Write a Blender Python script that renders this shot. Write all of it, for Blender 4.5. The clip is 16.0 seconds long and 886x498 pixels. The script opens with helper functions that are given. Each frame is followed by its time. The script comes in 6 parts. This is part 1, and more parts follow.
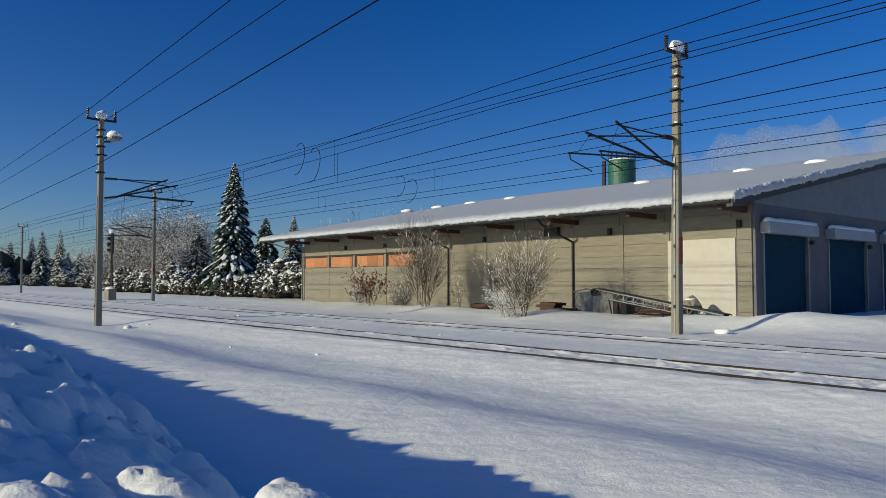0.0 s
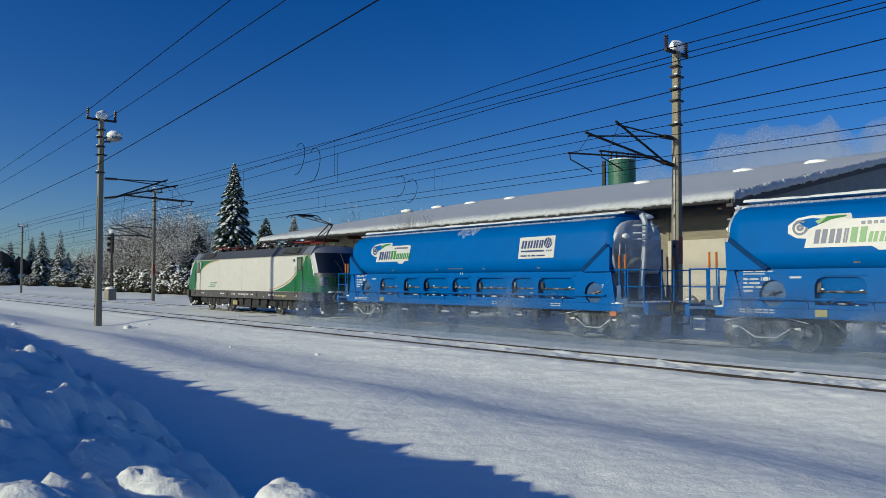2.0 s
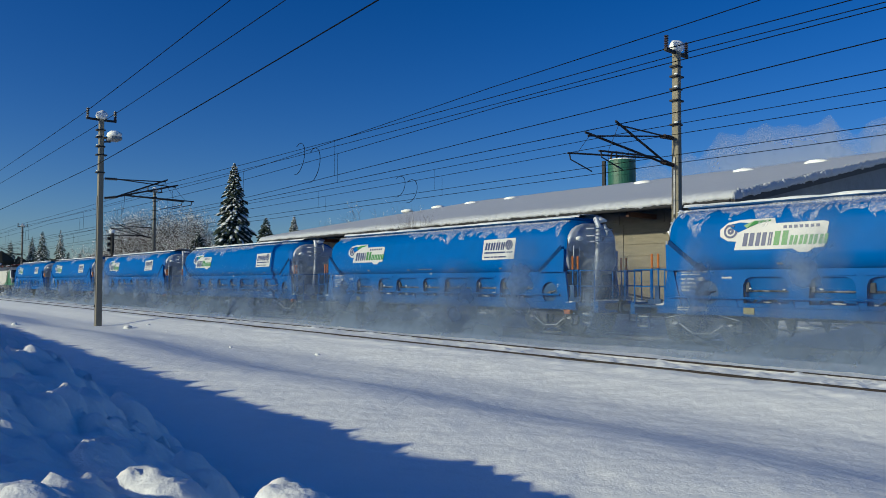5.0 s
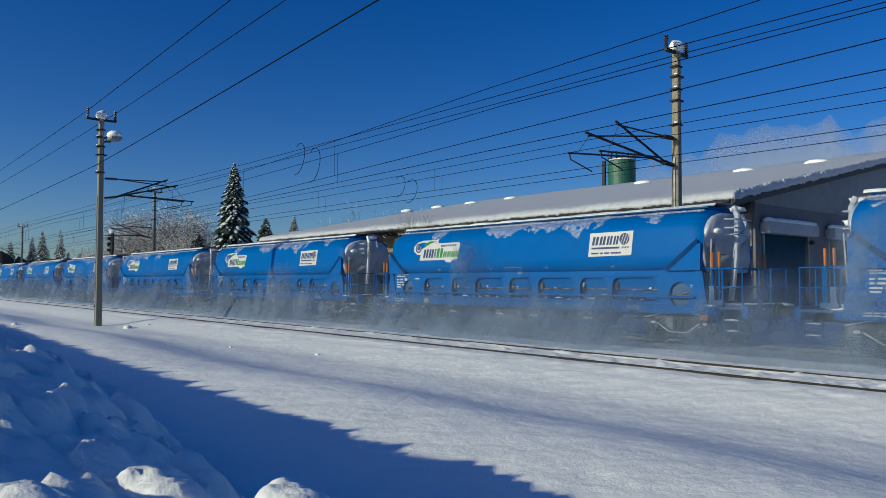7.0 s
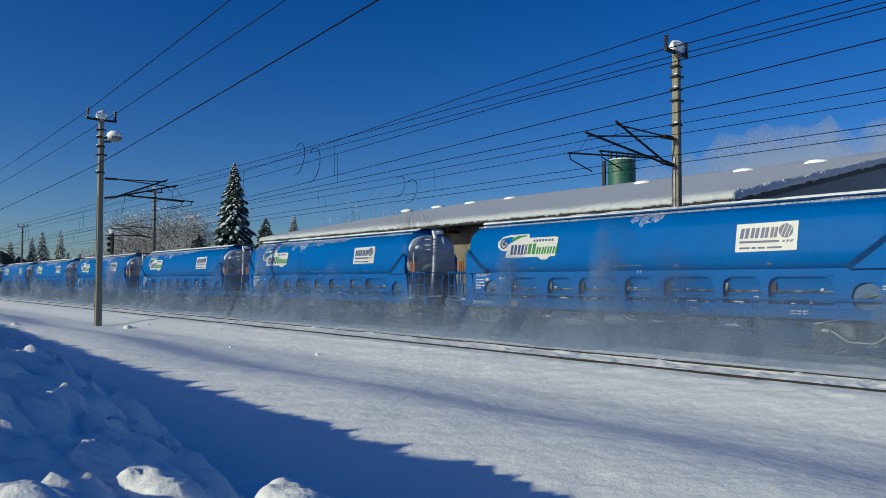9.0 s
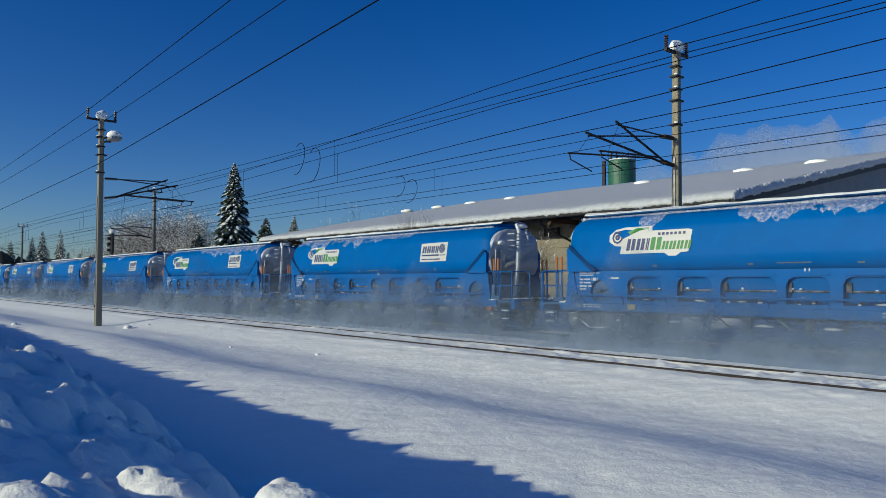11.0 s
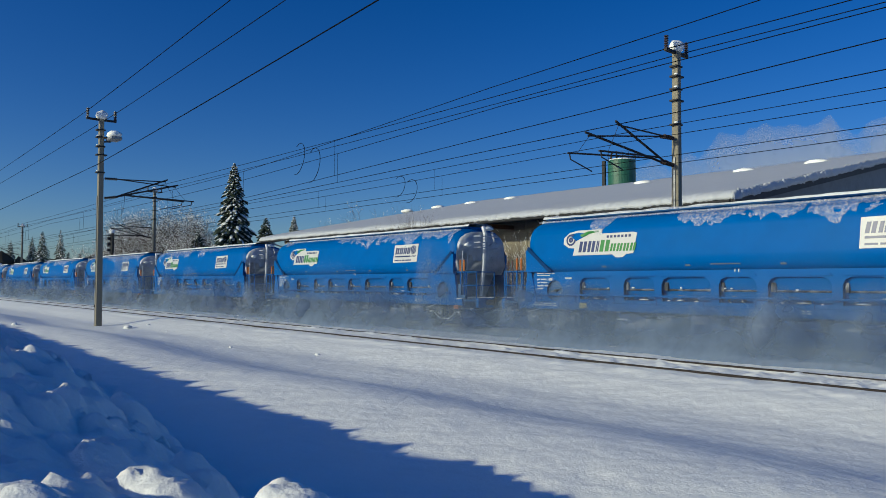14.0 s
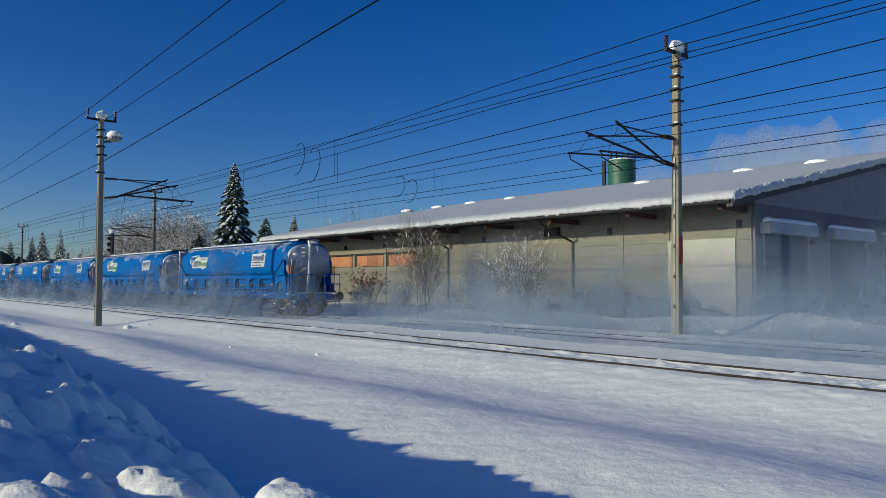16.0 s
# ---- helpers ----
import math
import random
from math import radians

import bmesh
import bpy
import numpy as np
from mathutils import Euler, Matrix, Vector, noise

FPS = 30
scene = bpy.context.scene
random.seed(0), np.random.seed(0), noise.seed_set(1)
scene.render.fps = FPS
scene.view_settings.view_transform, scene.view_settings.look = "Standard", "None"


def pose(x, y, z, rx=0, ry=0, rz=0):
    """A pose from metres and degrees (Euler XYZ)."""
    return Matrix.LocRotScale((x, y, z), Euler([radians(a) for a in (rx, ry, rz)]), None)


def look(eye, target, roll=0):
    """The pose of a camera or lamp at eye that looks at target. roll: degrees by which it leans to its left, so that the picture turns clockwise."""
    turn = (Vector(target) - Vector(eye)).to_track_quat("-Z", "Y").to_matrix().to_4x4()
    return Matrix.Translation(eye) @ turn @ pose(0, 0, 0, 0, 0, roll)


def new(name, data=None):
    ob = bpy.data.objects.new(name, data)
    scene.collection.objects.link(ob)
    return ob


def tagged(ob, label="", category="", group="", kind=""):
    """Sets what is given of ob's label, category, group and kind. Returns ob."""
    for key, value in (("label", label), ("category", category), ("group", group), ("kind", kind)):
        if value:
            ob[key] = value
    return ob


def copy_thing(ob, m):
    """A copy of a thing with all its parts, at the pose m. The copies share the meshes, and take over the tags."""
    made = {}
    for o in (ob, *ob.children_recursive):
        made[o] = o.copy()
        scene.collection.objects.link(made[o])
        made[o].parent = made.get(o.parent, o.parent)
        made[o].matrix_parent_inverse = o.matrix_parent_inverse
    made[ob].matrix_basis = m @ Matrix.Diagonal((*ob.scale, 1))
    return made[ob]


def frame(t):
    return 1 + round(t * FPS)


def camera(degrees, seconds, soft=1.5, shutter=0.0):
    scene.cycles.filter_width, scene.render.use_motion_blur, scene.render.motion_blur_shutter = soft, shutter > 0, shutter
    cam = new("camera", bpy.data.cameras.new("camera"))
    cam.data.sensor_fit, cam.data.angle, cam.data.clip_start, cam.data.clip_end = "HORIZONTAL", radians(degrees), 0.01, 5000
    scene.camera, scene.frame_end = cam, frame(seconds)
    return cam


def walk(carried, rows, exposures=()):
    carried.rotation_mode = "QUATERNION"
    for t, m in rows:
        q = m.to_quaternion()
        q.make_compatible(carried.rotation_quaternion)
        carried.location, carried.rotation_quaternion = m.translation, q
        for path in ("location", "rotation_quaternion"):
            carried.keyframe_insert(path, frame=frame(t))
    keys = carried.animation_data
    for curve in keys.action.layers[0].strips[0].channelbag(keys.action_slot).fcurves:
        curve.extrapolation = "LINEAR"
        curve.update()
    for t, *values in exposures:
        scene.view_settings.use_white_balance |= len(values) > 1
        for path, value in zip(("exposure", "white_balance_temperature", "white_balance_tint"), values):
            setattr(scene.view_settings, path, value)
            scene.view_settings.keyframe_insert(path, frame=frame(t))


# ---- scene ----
# World: x along the tracks (the train runs towards -x), y away from the camera, z up, rail heads at z = 0.
cam = camera(62.2, 16.0, soft=0.9)
YAW, PITCH, EYE = radians(40.39), radians(2.47), Vector((0.0, 0.0, 1.9))
AIM = EYE + Vector((-math.cos(YAW) * math.cos(PITCH), math.sin(YAW) * math.cos(PITCH), math.sin(PITCH)))
STAND = look(EYE, AIM, 0.0)
walk(cam, [(0.0, STAND), (16.0, STAND)], exposures=[(0.0, -0.15, 6500, 6), (0.6, -0.15, 6500, 6), (2.5, -0.17, 6150, 4), (14.0, -0.17, 6150, 4), (16.0, -0.15, 6300, 5)])

SUN_EL, SUN_AZ = 18.5, 14.0      # degrees: height, and how far towards -x of straight behind the camera's side
SUN_FROM = Vector((-math.sin(radians(SUN_AZ)) * math.cos(radians(SUN_EL)), -math.cos(radians(SUN_AZ)) * math.cos(radians(SUN_EL)), math.sin(radians(SUN_EL))))
sun = new("sun", bpy.data.lights.new("sun", "SUN"))
sun.data.energy, sun.data.angle, sun.data.color = 3.8, radians(0.5), (1.0, 0.9, 0.65)
sun.matrix_world = look(SUN_FROM * 100, (0, 0, 0))
world = bpy.data.worlds.new("sky")
scene.world = world
world.use_nodes = True
wn, wl = world.node_tree.nodes, world.node_tree.links
sky = wn.new("ShaderNodeTexSky")
sky.sky_type, sky.sun_disc = "NISHITA", False
sky.sun_elevation, sky.sun_rotation = radians(SUN_EL), radians(180.0 + SUN_AZ)
sky.altitude, sky.air_density, sky.dust_density, sky.ozone_density = 800.0, 0.9, 1.6, 4.0
deep = wn.new("ShaderNodeHueSaturation")
deep.inputs["Saturation"].default_value = 1.3
deep.inputs["Hue"].default_value = 0.516
wl.new(sky.outputs[0], deep.inputs["Color"])
wl.new(deep.outputs[0], wn["Background"].inputs[0])
wn["Background"].inputs[1].default_value = 0.105
scene.cycles.transparent_max_bounces = 24

# ---- materials ----
def mat(name, color, rough=0.6, metal=0.0, grain=8.0, vary=0.15, bump=0.1, dirt=None, dirt_scale=1.2, dirt_amount=0.35, spec=0.5, stretch=(1, 1, 1), island=0.0, fine=None):
    """Two scales of variation, a dirt tint, and fine relief."""
    m = bpy.data.materials.new(name)
    m.use_nodes = True
    n, l = m.node_tree.nodes, m.node_tree.links
    b = n["Principled BSDF"]
    b.inputs["Roughness"].default_value, b.inputs["Metallic"].default_value = rough, metal
    b.inputs["Specular IOR Level"].default_value = spec
    tc, mp = n.new("ShaderNodeTexCoord"), n.new("ShaderNodeMapping")
    mp.inputs["Scale"].default_value = stretch
    l.new(tc.outputs["Object"], mp.inputs[0])
    big, small = n.new("ShaderNodeTexNoise"), n.new("ShaderNodeTexNoise")
    for t, s, d in ((big, dirt_scale, 4), (small, grain, 3)):
        t.inputs["Scale"].default_value, t.inputs["Detail"].default_value = s, d
        l.new(mp.outputs[0], t.inputs["Vector"])
    ramp = n.new("ShaderNodeMapRange")
    ramp.inputs[1].default_value, ramp.inputs[2].default_value = 0.3, 0.7
    ramp.inputs[3].default_value, ramp.inputs[4].default_value = 1 - vary, 1 + vary
    l.new(small.outputs[0], ramp.inputs[0])
    mul = n.new("ShaderNodeMix")
    mul.data_type, mul.blend_type = "RGBA", "MULTIPLY"
    mul.inputs["Factor"].default_value = 1.0
    mul.inputs["A"].default_value = (*color, 1)
    l.new(ramp.outputs[0], mul.inputs["B"])
    mask = n.new("ShaderNodeMapRange")
    mask.inputs[1].default_value, mask.inputs[2].default_value = 0.45, 0.75
    mask.inputs[3].default_value, mask.inputs[4].default_value = 0.0, dirt_amount
    l.new(big.outputs[0], mask.inputs[0])
    mix = n.new("ShaderNodeMix")
    mix.data_type = "RGBA"
    l.new(mask.outputs[0], mix.inputs["Factor"])
    l.new(mul.outputs["Result"], mix.inputs["A"])
    mix.inputs["B"].default_value = (*(dirt or [c * 0.5 for c in color]), 1)
    out = mix.outputs["Result"]
    if island:
        oi, im = n.new("ShaderNodeObjectInfo"), n.new("ShaderNodeMapRange")
        im.inputs[3].default_value, im.inputs[4].default_value = 1 - island, 1 + island
        l.new(oi.outputs["Random"], im.inputs[0])
        m2 = n.new("ShaderNodeMix")
        m2.data_type, m2.blend_type = "RGBA", "MULTIPLY"
        m2.inputs["Factor"].default_value = 1.0
        l.new(out, m2.inputs["A"])
        l.new(im.outputs[0], m2.inputs["B"])
        out = m2.outputs["Result"]
    l.new(out, b.inputs["Base Color"])
    if bump:
        bp = n.new("ShaderNodeBump")
        bp.inputs["Strength"].default_value, bp.inputs["Distance"].default_value = bump, 0.02
        l.new(small.outputs[0], bp.inputs["Height"])
        l.new(bp.outputs[0], b.inputs["Normal"])
    return m


def snow_material(name, color=(0.88, 0.9, 0.875), bump=0.5, dist=0.06, scales=(1.3, 7.0, 40.0)):
    m = bpy.data.materials.new(name)
    m.use_nodes = True
    n, l = m.node_tree.nodes, m.node_tree.links
    b = n["Principled BSDF"]
    b.inputs["Roughness"].default_value = 0.55
    b.inputs["Specular IOR Level"].default_value = 0.25
    tc = n.new("ShaderNodeTexCoord")
    prev = None
    for s, w in zip(scales, (1.0, 0.5, 0.2)):
        t = n.new("ShaderNodeTexNoise")
        t.inputs["Scale"].default_value, t.inputs["Detail"].default_value = s, 3
        l.new(tc.outputs["Object"], t.inputs["Vector"])
        mu = n.new("ShaderNodeMath")
        mu.operation = "MULTIPLY"
        mu.inputs[1].default_value = w
        l.new(t.outputs[0], mu.inputs[0])
        if prev is None:
            prev = mu
            first = t
        else:
            ad = n.new("ShaderNodeMath")
            l.new(prev.outputs[0], ad.inputs[0])
            l.new(mu.outputs[0], ad.inputs[1])
            prev = ad
    bp = n.new("ShaderNodeBump")
    bp.inputs["Strength"].default_value, bp.inputs["Distance"].default_value = bump, dist
    l.new(prev.outputs[0], bp.inputs["Height"])
    l.new(bp.outputs[0], b.inputs["Normal"])
    mr = n.new("ShaderNodeMapRange")
    mr.inputs[3].default_value, mr.inputs[4].default_value = 0.94, 1.03
    l.new(first.outputs[0], mr.inputs[0])
    mul = n.new("ShaderNodeMix")
    mul.data_type, mul.blend_type = "RGBA", "MULTIPLY"
    mul.inputs["Factor"].default_value = 1.0
    mul.inputs["A"].default_value = (*color, 1)
    l.new(mr.outputs[0], mul.inputs["B"])
    l.new(mul.outputs["Result"], b.inputs["Base Color"])
    return m


SNOW = snow_material("snow")
SNOW_EDGE = snow_material("crusted_snow", bump=0.6, dist=0.06, scales=(3.0, 10.0, 35.0))
# Roof snow's colour is lowered to stand in for its dimmer light.
ROOF_SNOW = snow_material("dimmed_roof_snow", (0.5, 0.53, 0.57), bump=0.7, dist=0.08, scales=(0.7, 4.0, 25.0))
SNOW_CAP = snow_material("snow_cap", scales=(6.0, 30.0, 90.0), dist=0.03)
CONCRETE = mat("concrete", (0.235, 0.215, 0.165), 0.9, grain=3.0, vary=0.12, bump=0.3, dirt=(0.17, 0.16, 0.13), dirt_scale=0.5, dirt_amount=0.5, stretch=(0.35, 1, 2.2))
POLE_CONCRETE = mat("pole_concrete", (0.24, 0.22, 0.165), 0.9, grain=20, vary=0.15, bump=0.3, dirt=(0.2, 0.18, 0.14))
STEEL_RUSTY = mat("rusty_steel", (0.022, 0.015, 0.012), 0.75, 0.2, grain=20, vary=0.3)
STEEL_DARK = mat("dark_steel", (0.018, 0.019, 0.021), 0.7, 0.1, grain=20, vary=0.2)
STEEL_GREY = mat("grey_steel", (0.25, 0.26, 0.27), 0.5, 0.5, grain=20, vary=0.2)
BLUE_PAINT = mat("blue_paint", (0.0, 0.1, 0.36), 0.5, spec=0.07, grain=2, vary=0.06, bump=0.02, dirt=(0.004, 0.1, 0.31), dirt_scale=0.6, dirt_amount=0.4)
WHITE_PAINT = mat("cream_paint", (0.54, 0.53, 0.49), 0.35, grain=3, vary=0.04, bump=0.02, dirt=(0.5, 0.48, 0.42), dirt_scale=0.5, dirt_amount=0.35)
GREEN_PAINT = mat("green_paint", (0.008, 0.125, 0.036), 0.35, grain=3, vary=0.06, bump=0.02)
ROOF_GREY = mat("roof_grey_paint", (0.06, 0.065, 0.075), 0.5, grain=5, vary=0.1)
CLADDING = mat("grey_cladding", (0.17, 0.175, 0.185), 0.6, grain=5, vary=0.06, bump=0.05)
RED_WOOD = mat("red_wood", (0.075, 0.032, 0.02), 0.8, grain=12, vary=0.2)
CONCRETE_DARK = mat("weathered_concrete", (0.24, 0.22, 0.18), 0.9, grain=5, vary=0.15, bump=0.2)
CREAM_BOARD = mat("cream_board", (0.5, 0.475, 0.41), 0.7, grain=3, vary=0.05, dirt=(0.5, 0.45, 0.35), dirt_scale=0.8, dirt_amount=0.4)
ORANGE_BOARD = mat("orange_board", (0.4, 0.17, 0.075), 0.75, grain=9, vary=0.25, bump=0.2, dirt=(0.35, 0.16, 0.08), dirt_scale=1.5, dirt_amount=0.6, island=0.25)
GABLE_GREY = mat("gable_plaster", (0.14, 0.14, 0.15), 0.85, grain=4, vary=0.1, dirt_scale=0.6)
DOOR_BLUE = mat("door_blue", (0.008, 0.05, 0.085), 0.85, spec=0.15, grain=6, vary=0.1, bump=0.02)
HOOD_GREY = mat("hood_grey", (0.34, 0.35, 0.37), 0.6, grain=6, vary=0.08)
ROOF_DARK = mat("roof_sheet", (0.05, 0.05, 0.055), 0.7, grain=6, vary=0.15)
GREEN_TANK = mat("green_tank", (0.02, 0.11, 0.07), 0.5, grain=2, vary=0.12, dirt=(0.05, 0.1, 0.06), dirt_scale=0.7)
INSULATOR = mat("brown_insulator", (0.035, 0.02, 0.016), 0.3, grain=20, vary=0.1, bump=0)
WIRE = mat("wire", (0.005, 0.006, 0.007), 0.9, 0.0, spec=0.05, vary=0.1, bump=0)
RED_PAINT = mat("red_paint", (0.3, 0.03, 0.02), 0.6, grain=12, vary=0.2)
ORANGE_PAINT = mat("orange_paint", (0.5, 0.15, 0.02), 0.5, vary=0.1)
GRAPHIC_NAVY = mat("navy_print", (0.01, 0.03, 0.13), 0.4, vary=0.05, bump=0)
GRAPHIC_GREEN = mat("green_print", (0.02, 0.2, 0.03), 0.4, vary=0.05, bump=0)
SIGN_CREAM = mat("sign_cream", (0.52, 0.53, 0.52), 0.45, grain=4, vary=0.04, bump=0, dirt=(0.5, 0.52, 0.5), dirt_scale=2.0, dirt_amount=0.3)
TAN_STRIPE = mat("tan_stripe", (0.4, 0.25, 0.06), 0.4, vary=0.05, bump=0)
GLASS_DARK = mat("dark_glass", (0.012, 0.015, 0.02), 0.08, vary=0.02, bump=0, spec=0.8)
GREY_SILVER = mat("silver_grey_paint", (0.22, 0.24, 0.27), 0.35, 0.2, grain=5, vary=0.06)
TANK_END = mat("grey_blue_end", (0.42, 0.46, 0.52), 0.45, 0.1, grain=4, vary=0.15, dirt=(0.45, 0.48, 0.52), dirt_scale=1.3, dirt_amount=0.4)
RUNNING_GEAR = mat("caked_running_gear", (0.03, 0.031, 0.033), 0.75, 0.1, grain=9, vary=0.3, bump=0.3, dirt=(0.62, 0.66, 0.72), dirt_scale=3.2, dirt_amount=0.55)
BLUE_DARK = mat("blue_shaft", (0.006, 0.07, 0.2), 0.45, grain=3, vary=0.12, dirt=(0.15, 0.2, 0.28), dirt_scale=1.5, dirt_amount=0.35)
WHEEL_STEEL = mat("wheel_steel", (0.03, 0.027, 0.025), 0.7, 0.2, grain=12, vary=0.25, dirt=(0.5, 0.52, 0.56), dirt_scale=4, dirt_amount=0.6)
YELLOW_PAINT = mat("yellow_paint", (0.4, 0.36, 0.14), 0.5, vary=0.1)
LOCO_SILL = mat("dark_sill_paint", (0.06, 0.055, 0.055), 0.55, grain=6, vary=0.12, dirt=(0.12, 0.1, 0.09))
GRILLE_DARK = mat("grille_dark", (0.015, 0.016, 0.018), 0.7, vary=0.1)
GLASS_CAB = mat("cab_glass", (0.1, 0.11, 0.1), 0.1, vary=0.05, bump=0, spec=0.7)


def frost_material():
    m = snow_material("clinging_frost", (0.8, 0.83, 0.88), scales=(9.0, 35.0, 90.0), dist=0.02)
    n, l = m.node_tree.nodes, m.node_tree.links
    b = n["Principled BSDF"]
    tc, t, r = n.new("ShaderNodeTexCoord"), n.new("ShaderNodeTexNoise"), n.new("ShaderNodeMapRange")
    mp = n.new("ShaderNodeMapping")
    mp.inputs["Scale"].default_value = (1.0, 1.0, 0.6)
    t.inputs["Scale"].default_value, t.inputs["Detail"].default_value, t.inputs["Roughness"].default_value = 12.0, 8, 0.75
    r.inputs[1].default_value, r.inputs[2].default_value, r.inputs[3].default_value, r.inputs[4].default_value = 0.36, 0.74, 0.0, 0.6
    l.new(tc.outputs["Object"], mp.inputs[0])
    l.new(mp.outputs[0], t.inputs["Vector"])
    l.new(t.outputs[0], r.inputs[0])
    l.new(r.outputs[0], b.inputs["Alpha"])
    return m


FROST = frost_material()
BARK = mat("bark", (0.085, 0.058, 0.04), 0.9, grain=15, vary=0.3)
NEEDLES = mat("needles", (0.02, 0.038, 0.022), 0.8, grain=6, vary=0.4, bump=0.3)
NEEDLES_DULL = mat("dull_needles", (0.045, 0.042, 0.026), 0.85, grain=6, vary=0.4, bump=0.3)
RED_LEAF = mat("withered_leaf", (0.16, 0.05, 0.03), 0.8, grain=10, vary=0.3, bump=0)


def mist_material(name, color, strength, scale, power=1.4, low=0.42, high=0.68, round_off=False):
    """Thin airborne snow: soft towards the sheet's rim, broken by noise."""
    m = bpy.data.materials.new(name)
    m.use_nodes = True
    n, l = m.node_tree.nodes, m.node_tree.links
    n.remove(n["Principled BSDF"])
    uv, sep = n.new("ShaderNodeUVMap"), n.new("ShaderNodeSeparateXYZ")
    l.new(uv.outputs[0], sep.inputs[0])

    def calc(op, a, b=None):
        q = n.new("ShaderNodeMath")
        q.operation = op
        for i, v in enumerate((a, b)):
            if v is None:
                continue
            if isinstance(v, (int, float)):
                q.inputs[i].default_value = v
            else:
                l.new(v, q.inputs[i])
        return q.outputs[0]

    u, v = sep.outputs[0], sep.outputs[1]
    side = calc("POWER", calc("MULTIPLY", calc("MULTIPLY", u, calc("SUBTRACT", 1.0, u)), 4.0), 0.8)
    rise = calc("POWER", calc("SUBTRACT", 1.0, v), power)
    if round_off:
        # a billow: densest in the middle, gone at its rim
        dx, dy = calc("SUBTRACT", calc("MULTIPLY", u, 2.0), 1.0), calc("SUBTRACT", calc("MULTIPLY", v, 2.0), 1.0)
        rim = calc("SUBTRACT", 1.0, calc("ADD", calc("MULTIPLY", dx, dx), calc("MULTIPLY", dy, dy)))
        side, rise = calc("POWER", calc("MAXIMUM", rim, 0.0), 1.3), 1.0
    tc, info, add = n.new("ShaderNodeTexCoord"), n.new("ShaderNodeObjectInfo"), n.new("ShaderNodeVectorMath")
    l.new(tc.outputs["Object"], add.inputs[0])
    l.new(calc("MULTIPLY", info.outputs["Random"], 40.0), add.inputs[1])
    t, r = n.new("ShaderNodeTexNoise"), n.new("ShaderNodeMapRange")
    t.inputs["Scale"].default_value, t.inputs["Detail"].default_value, t.inputs["Roughness"].default_value = scale, 4, 0.6
    l.new(add.outputs[0], t.inputs["Vector"])
    r.inputs[1].default_value, r.inputs[2].default_value, r.inputs[3].default_value, r.inputs[4].default_value = low, high, 0.0 if round_off else 0.42, 1.0
    l.new(t.outputs[0], r.inputs[0])
    a = calc("MULTIPLY", calc("MULTIPLY", calc("MULTIPLY", side, rise), r.outputs[0]), strength)
    d, tr, mixd, clear, mix = n.new("ShaderNodeBsdfDiffuse"), n.new("ShaderNodeBsdfTranslucent"), n.new("ShaderNodeMixShader"), n.new("ShaderNodeBsdfTransparent"), n.new("ShaderNodeMixShader")
    d.inputs[0].default_value = tr.inputs[0].default_value = (*color, 1)
    mixd.inputs[0].default_value = 0.5
    l.new(d.outputs[0], mixd.inputs[1]), l.new(tr.outputs[0], mixd.inputs[2])
    l.new(a, mix.inputs[0]), l.new(clear.outputs[0], mix.inputs[1]), l.new(mixd.outputs[0], mix.inputs[2])
    l.new(mix.outputs[0], n["Material Output"].inputs[0])
    return m


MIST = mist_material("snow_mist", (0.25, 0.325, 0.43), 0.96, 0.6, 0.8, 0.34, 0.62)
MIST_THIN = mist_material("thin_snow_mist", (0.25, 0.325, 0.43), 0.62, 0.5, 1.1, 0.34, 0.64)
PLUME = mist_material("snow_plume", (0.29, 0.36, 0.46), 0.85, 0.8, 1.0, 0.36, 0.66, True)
CLOUD = mist_material("cloud", (0.48, 0.48, 0.46), 1.0, 0.009, 0.4, 0.25, 0.5)
BIN_GREY = mat("bin_grey", (0.22, 0.22, 0.2), 0.7, 0.2, grain=4, vary=0.2, dirt=(0.12, 0.09, 0.07), dirt_scale=1.5, dirt_amount=0.6)
CLOUD_THIN = mist_material("thin_cloud", (0.36, 0.38, 0.42), 0.5, 0.005, 0.8, 0.35, 0.6)
SILVER_PALE = mat("pale_silver", (0.5, 0.51, 0.52), 0.4, 0.1, grain=5, vary=0.05, bump=0)
FOLD_SHADE_BLUE = mat("fold_shade_blue", (0.001, 0.035, 0.13), 0.7, spec=0.1, vary=0.1)

# ---- mesh helpers ----
def part(name, bm, material, parent=None, label="", smooth=False, bevel=0.0):
    if bevel:
        bmesh.ops.bevel(bm, geom=[e for e in bm.edges if len(e.link_faces) == 2 and e.calc_face_angle(0) > 0.5], offset=bevel, segments=1, affect="EDGES", profile=0.5)
    me = bpy.data.meshes.new(name)
    bm.to_mesh(me)
    bm.free()
    for m in (material if isinstance(material, (list, tuple)) else [material]):
        me.materials.append(m)
    if smooth:
        for p in me.polygons:
            p.use_smooth = True
    ob = new(name, me)
    if parent is not None:
        ob.parent = parent
    if label:
        ob["label"] = label
    return ob


def thing(name, m, label, category, group="", kind=""):
    ob = new(name)
    ob.empty_display_size = 0.2
    ob.matrix_basis = m
    return tagged(ob, label, category, group, kind)


def box(bm, x0, x1, y0, y1, z0, z1, m=None):
    c = Matrix.Translation(((x0 + x1) / 2, (y0 + y1) / 2, (z0 + z1) / 2)) @ Matrix.Diagonal((abs(x1 - x0), abs(y1 - y0), abs(z1 - z0), 1))
    return bmesh.ops.create_cube(bm, size=1, matrix=(m @ c) if m else c)["verts"]


def boxed(*a):
    bm = bmesh.new()
    box(bm, *a)
    return bm


